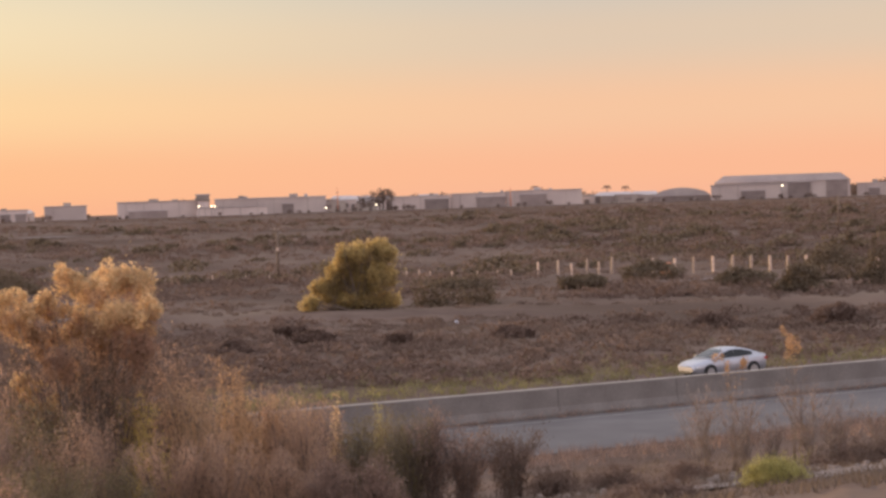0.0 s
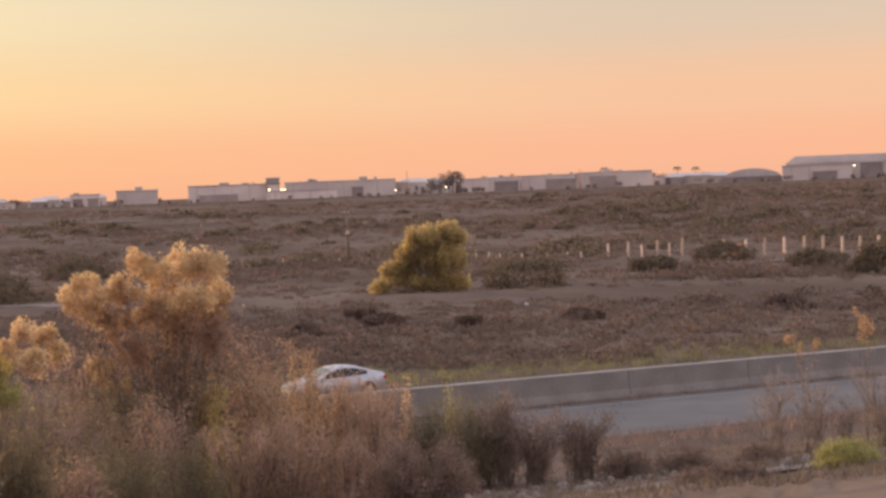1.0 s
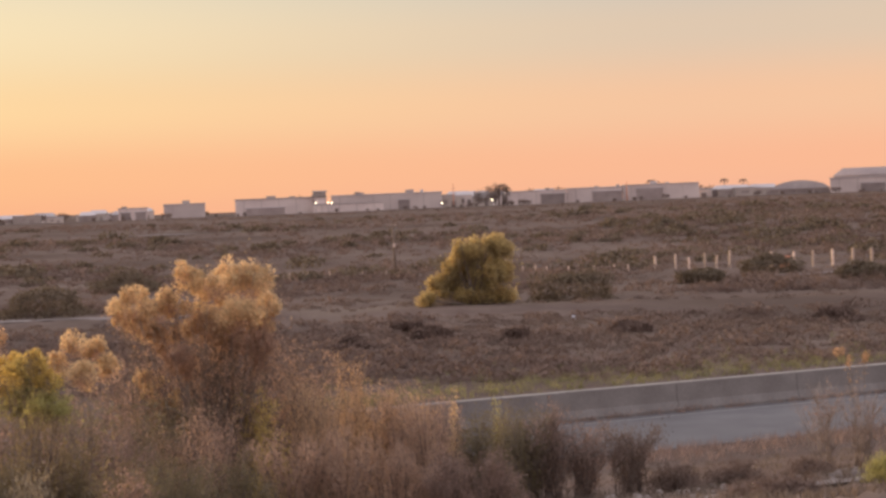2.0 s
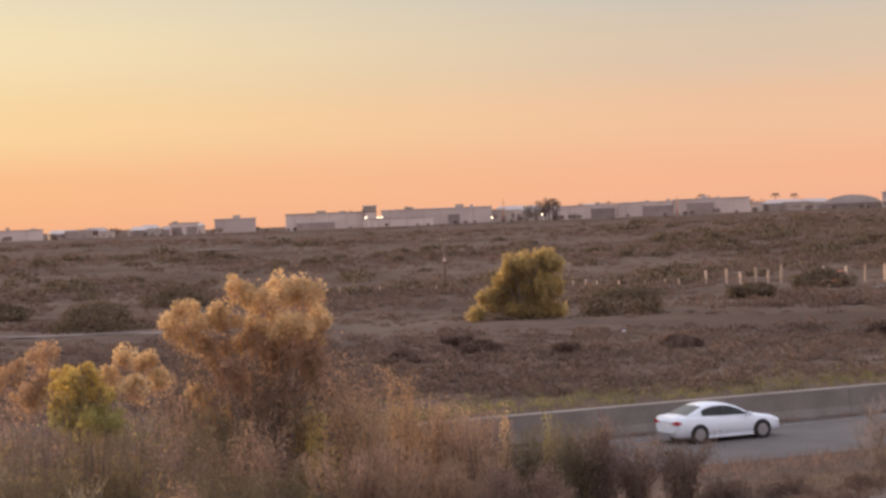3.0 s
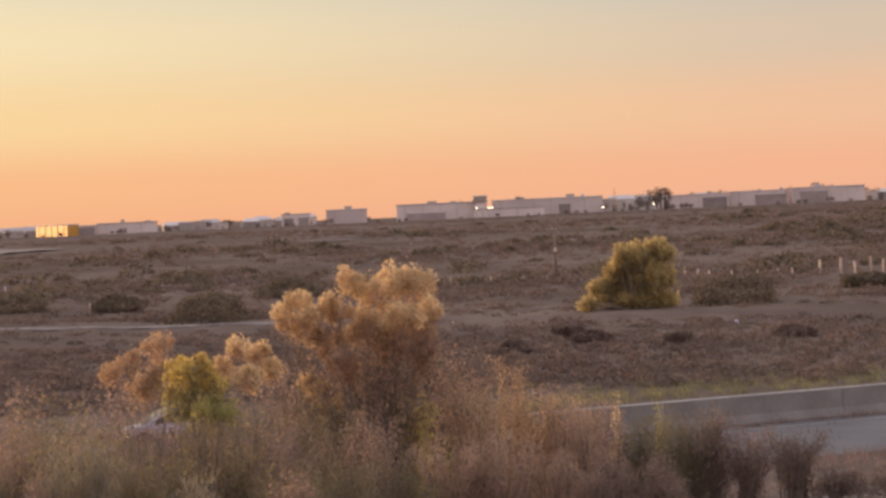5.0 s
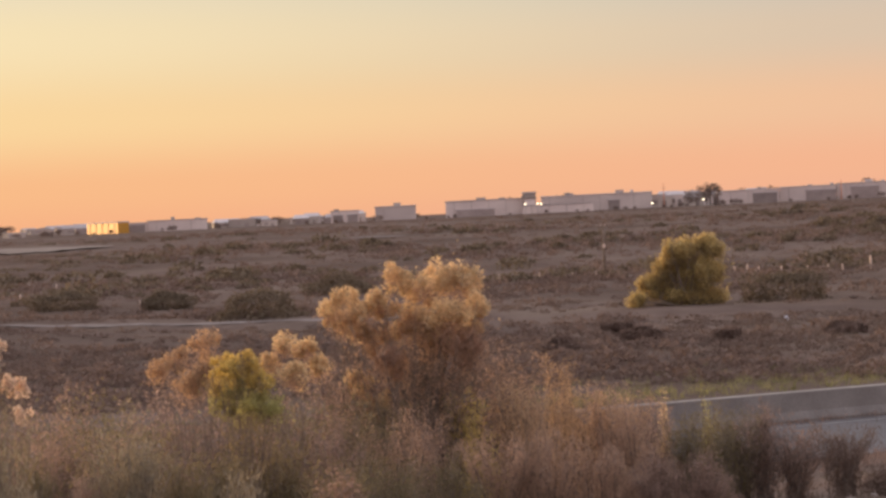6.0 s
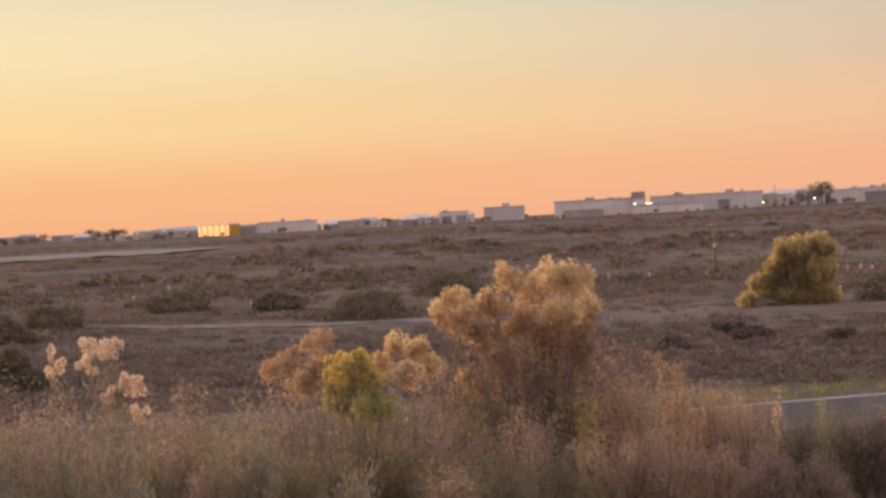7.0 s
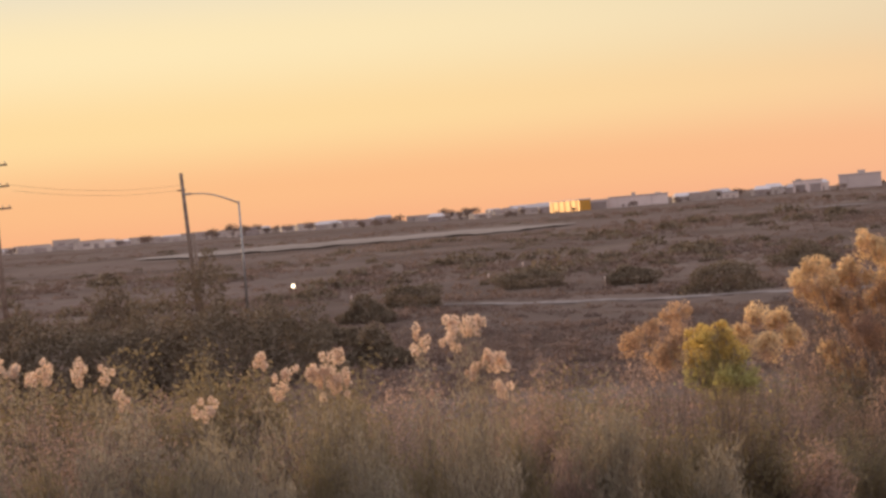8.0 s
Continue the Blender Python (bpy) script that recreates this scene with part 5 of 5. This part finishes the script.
    for k, (a, d, el, w, m) in enumerate(((23.3, 25, -5.1, 1.5, M_GREY), (24.9, 25, -5.9, 1.1, M_OLIVE), (26.3, 26, -5.5, 1.2, M_GREY), (21.8, 26, -6.2, 1.0, M_OLIVE), (20.4, 26, -6.6, 1.0, M_BROWN), (18.9, 26, -5.0, 0.9, M_GREY),
                                          (19.7, 26, -5.9, 0.8, M_GREY), (17.6, 27, -6.2, 1.0, M_OLIVE), (28.0, 26, -5.4, 1.3, M_OLIVE), (29.6, 25, -6.2, 1.2, M_GREY), (31.2, 26, -5.2, 1.2, M_GREY), (32.8, 25, -5.9, 1.3, M_OLIVE),
                                          (34.4, 26, -5.0, 1.2, M_GREY), (36.0, 25, -5.6, 1.3, M_OLIVE), (37.6, 26, -4.8, 1.3, M_GREY), (16.2, 27, -7.0, 1.0, M_GREY))):
        shrub("feathery grey-green brush with upright fine twigs" if m is M_GREY else "dull olive-brown brush on the near slope", a, d, el, w, 220 + k, 44, m, 100, 0.12, (0.12, 0.017), 0.075, 0.6, "dome", thick=0.007)
    for k in range(30):  # it stands close, in soft mounds of uneven height
        a, d = rng.uniform(17.0, 39.5), rng.uniform(27, 40)
        m = rng.choice([M_GREY, M_OLIVE, M_BROWN, M_OLIVE])
        el = -5.7 + 0.055 * (a - 17) + rng.uniform(-1.3, 1.0)
        shrub({M_GREY: "soft feathery grey-green brush", M_OLIVE: "dull olive brush on the near slope", M_BROWN: "dead brown brush on the near slope"}[m],
              a, d, el, rng.uniform(1.5, 2.9), 450 + k, 60, m, 130, 0.1, (0.075, 0.024), 0.12, 0.4, "dome", thick=0.007)
    for k in range(9):  # unseen brush added past the edge of the view, to shade the brush inside it
        a = 39.5 + 1.8 * k
        shrub("dull olive-brown brush on the near slope", a, 24 + 3 * (k % 3), -3.9 + 0.25 * (k % 2), 1.9, 360 + k, 34, M_OLIVE, 80, 0.1, (0.12, 0.03), 0.09, 0.5, "dome", thick=0.008)
    for k, (a, d, el, w, m) in enumerate(((20.8, 34, -5.3, 1.4, M_OLIVE), (16.4, 30, -6.3, 1.3, M_OLIVE), (14.6, 31, -6.0, 1.4, M_OLIVE), (17.9, 31, -6.6, 1.4, M_BROWN), (13.2, 31, -7.3, 1.5, M_BROWN),
                                          (22.2, 33, -5.5, 1.4, M_BROWN), (26.2, 34, -5.0, 1.7, M_OLIVE), (29.6, 34, -4.7, 1.7, M_OLIVE), (31.6, 36, -4.2, 2.0, M_OLIVE), (35.2, 36, -4.0, 2.0, M_OLIVE),
                                          (33.4, 35, -4.6, 1.7, M_BROWN), (19.2, 36, -5.4, 1.4, M_BROWN), (24.2, 36, -5.0, 1.5, M_BROWN), (28.0, 36, -4.9, 1.5, M_BROWN))):
        shrub("dense olive-brown brush on the near slope" if m is M_OLIVE else "dense brown dead brush on the near slope", a, d, el, w, 240 + k, 46, m, 80, 0.15, (0.10, 0.028), 0.09, 0.4, "dome")
    # the darker brush farther down the slope, towards the road
    for k in range(44):
        a = 11.5 + 27.5 * (k + 0.5) / 44 + rng.uniform(-0.3, 0.3)
        m = rng.choice([M_BROWN, M_BROWN, M_OLIVE])
        shrub("dense dark brush low on the slope by the road", a, rng.uniform(46, 54), -4.7 + rng.uniform(-0.35, 0.3) + 0.03 * (a - 12), rng.uniform(2.0, 3.0), 320 + k + (400 if k >= 22 else 0), 44, m, 85, 0.05, (0.13, 0.045), 0.15, 0.35, "dome")
    for k in range(9):
        a = 3.7 + 0.75 * k
        shrub("tangled brown brush at the road's near edge", a, 53, -5.75 + rng.uniform(-0.1, 0.25), 1.7, 380 + k, 44, rng.choice([M_BROWN, M_BROWN, M_STRAW]), 80, 0.12, (0.11, 0.03), 0.13, 0.45, "column")
    for k, (a, d, el, w) in enumerate(((14.35, 41, -4.75, 1.5), (17.4, 43, -4.5, 1.9), (16.6, 42, -5.2, 1.5), (13.4, 42, -5.1, 1.4))):
        shrub("olive-brown brush below the golden willow shrubs", a, d, el, w, 400 + k, 46, M_OLIVE if k % 2 == 0 else M_BROWN, 75, 0.15, (0.09, 0.028), 0.11, 0.4, "dome")
    for k, (a, el, w) in enumerate(((31.0, -2.95, 2.2), (33.1, -3.5, 1.8), (35.1, -3.05, 2.2), (29.5, -3.6, 1.6), (27.0, -3.9, 1.6), (37.0, -2.9, 2.2))):
        shrub("large rounded olive-brown bush on the slope", a, 38, el, w * 1.15, 420 + k, 80, M_OLIVE, 130, 0.3, (0.12, 0.055), 0.15, 0.25, "dome")


build_ground()
build_highway()
build_barrier()
silver_car, white_car, lilac_car = build_cars()
build_tracks()
build_airfield()
build_skyline()
build_poles()
build_fence()
build_field_plants()
build_near_brush()
build_scrub()
build_grass()
motions()
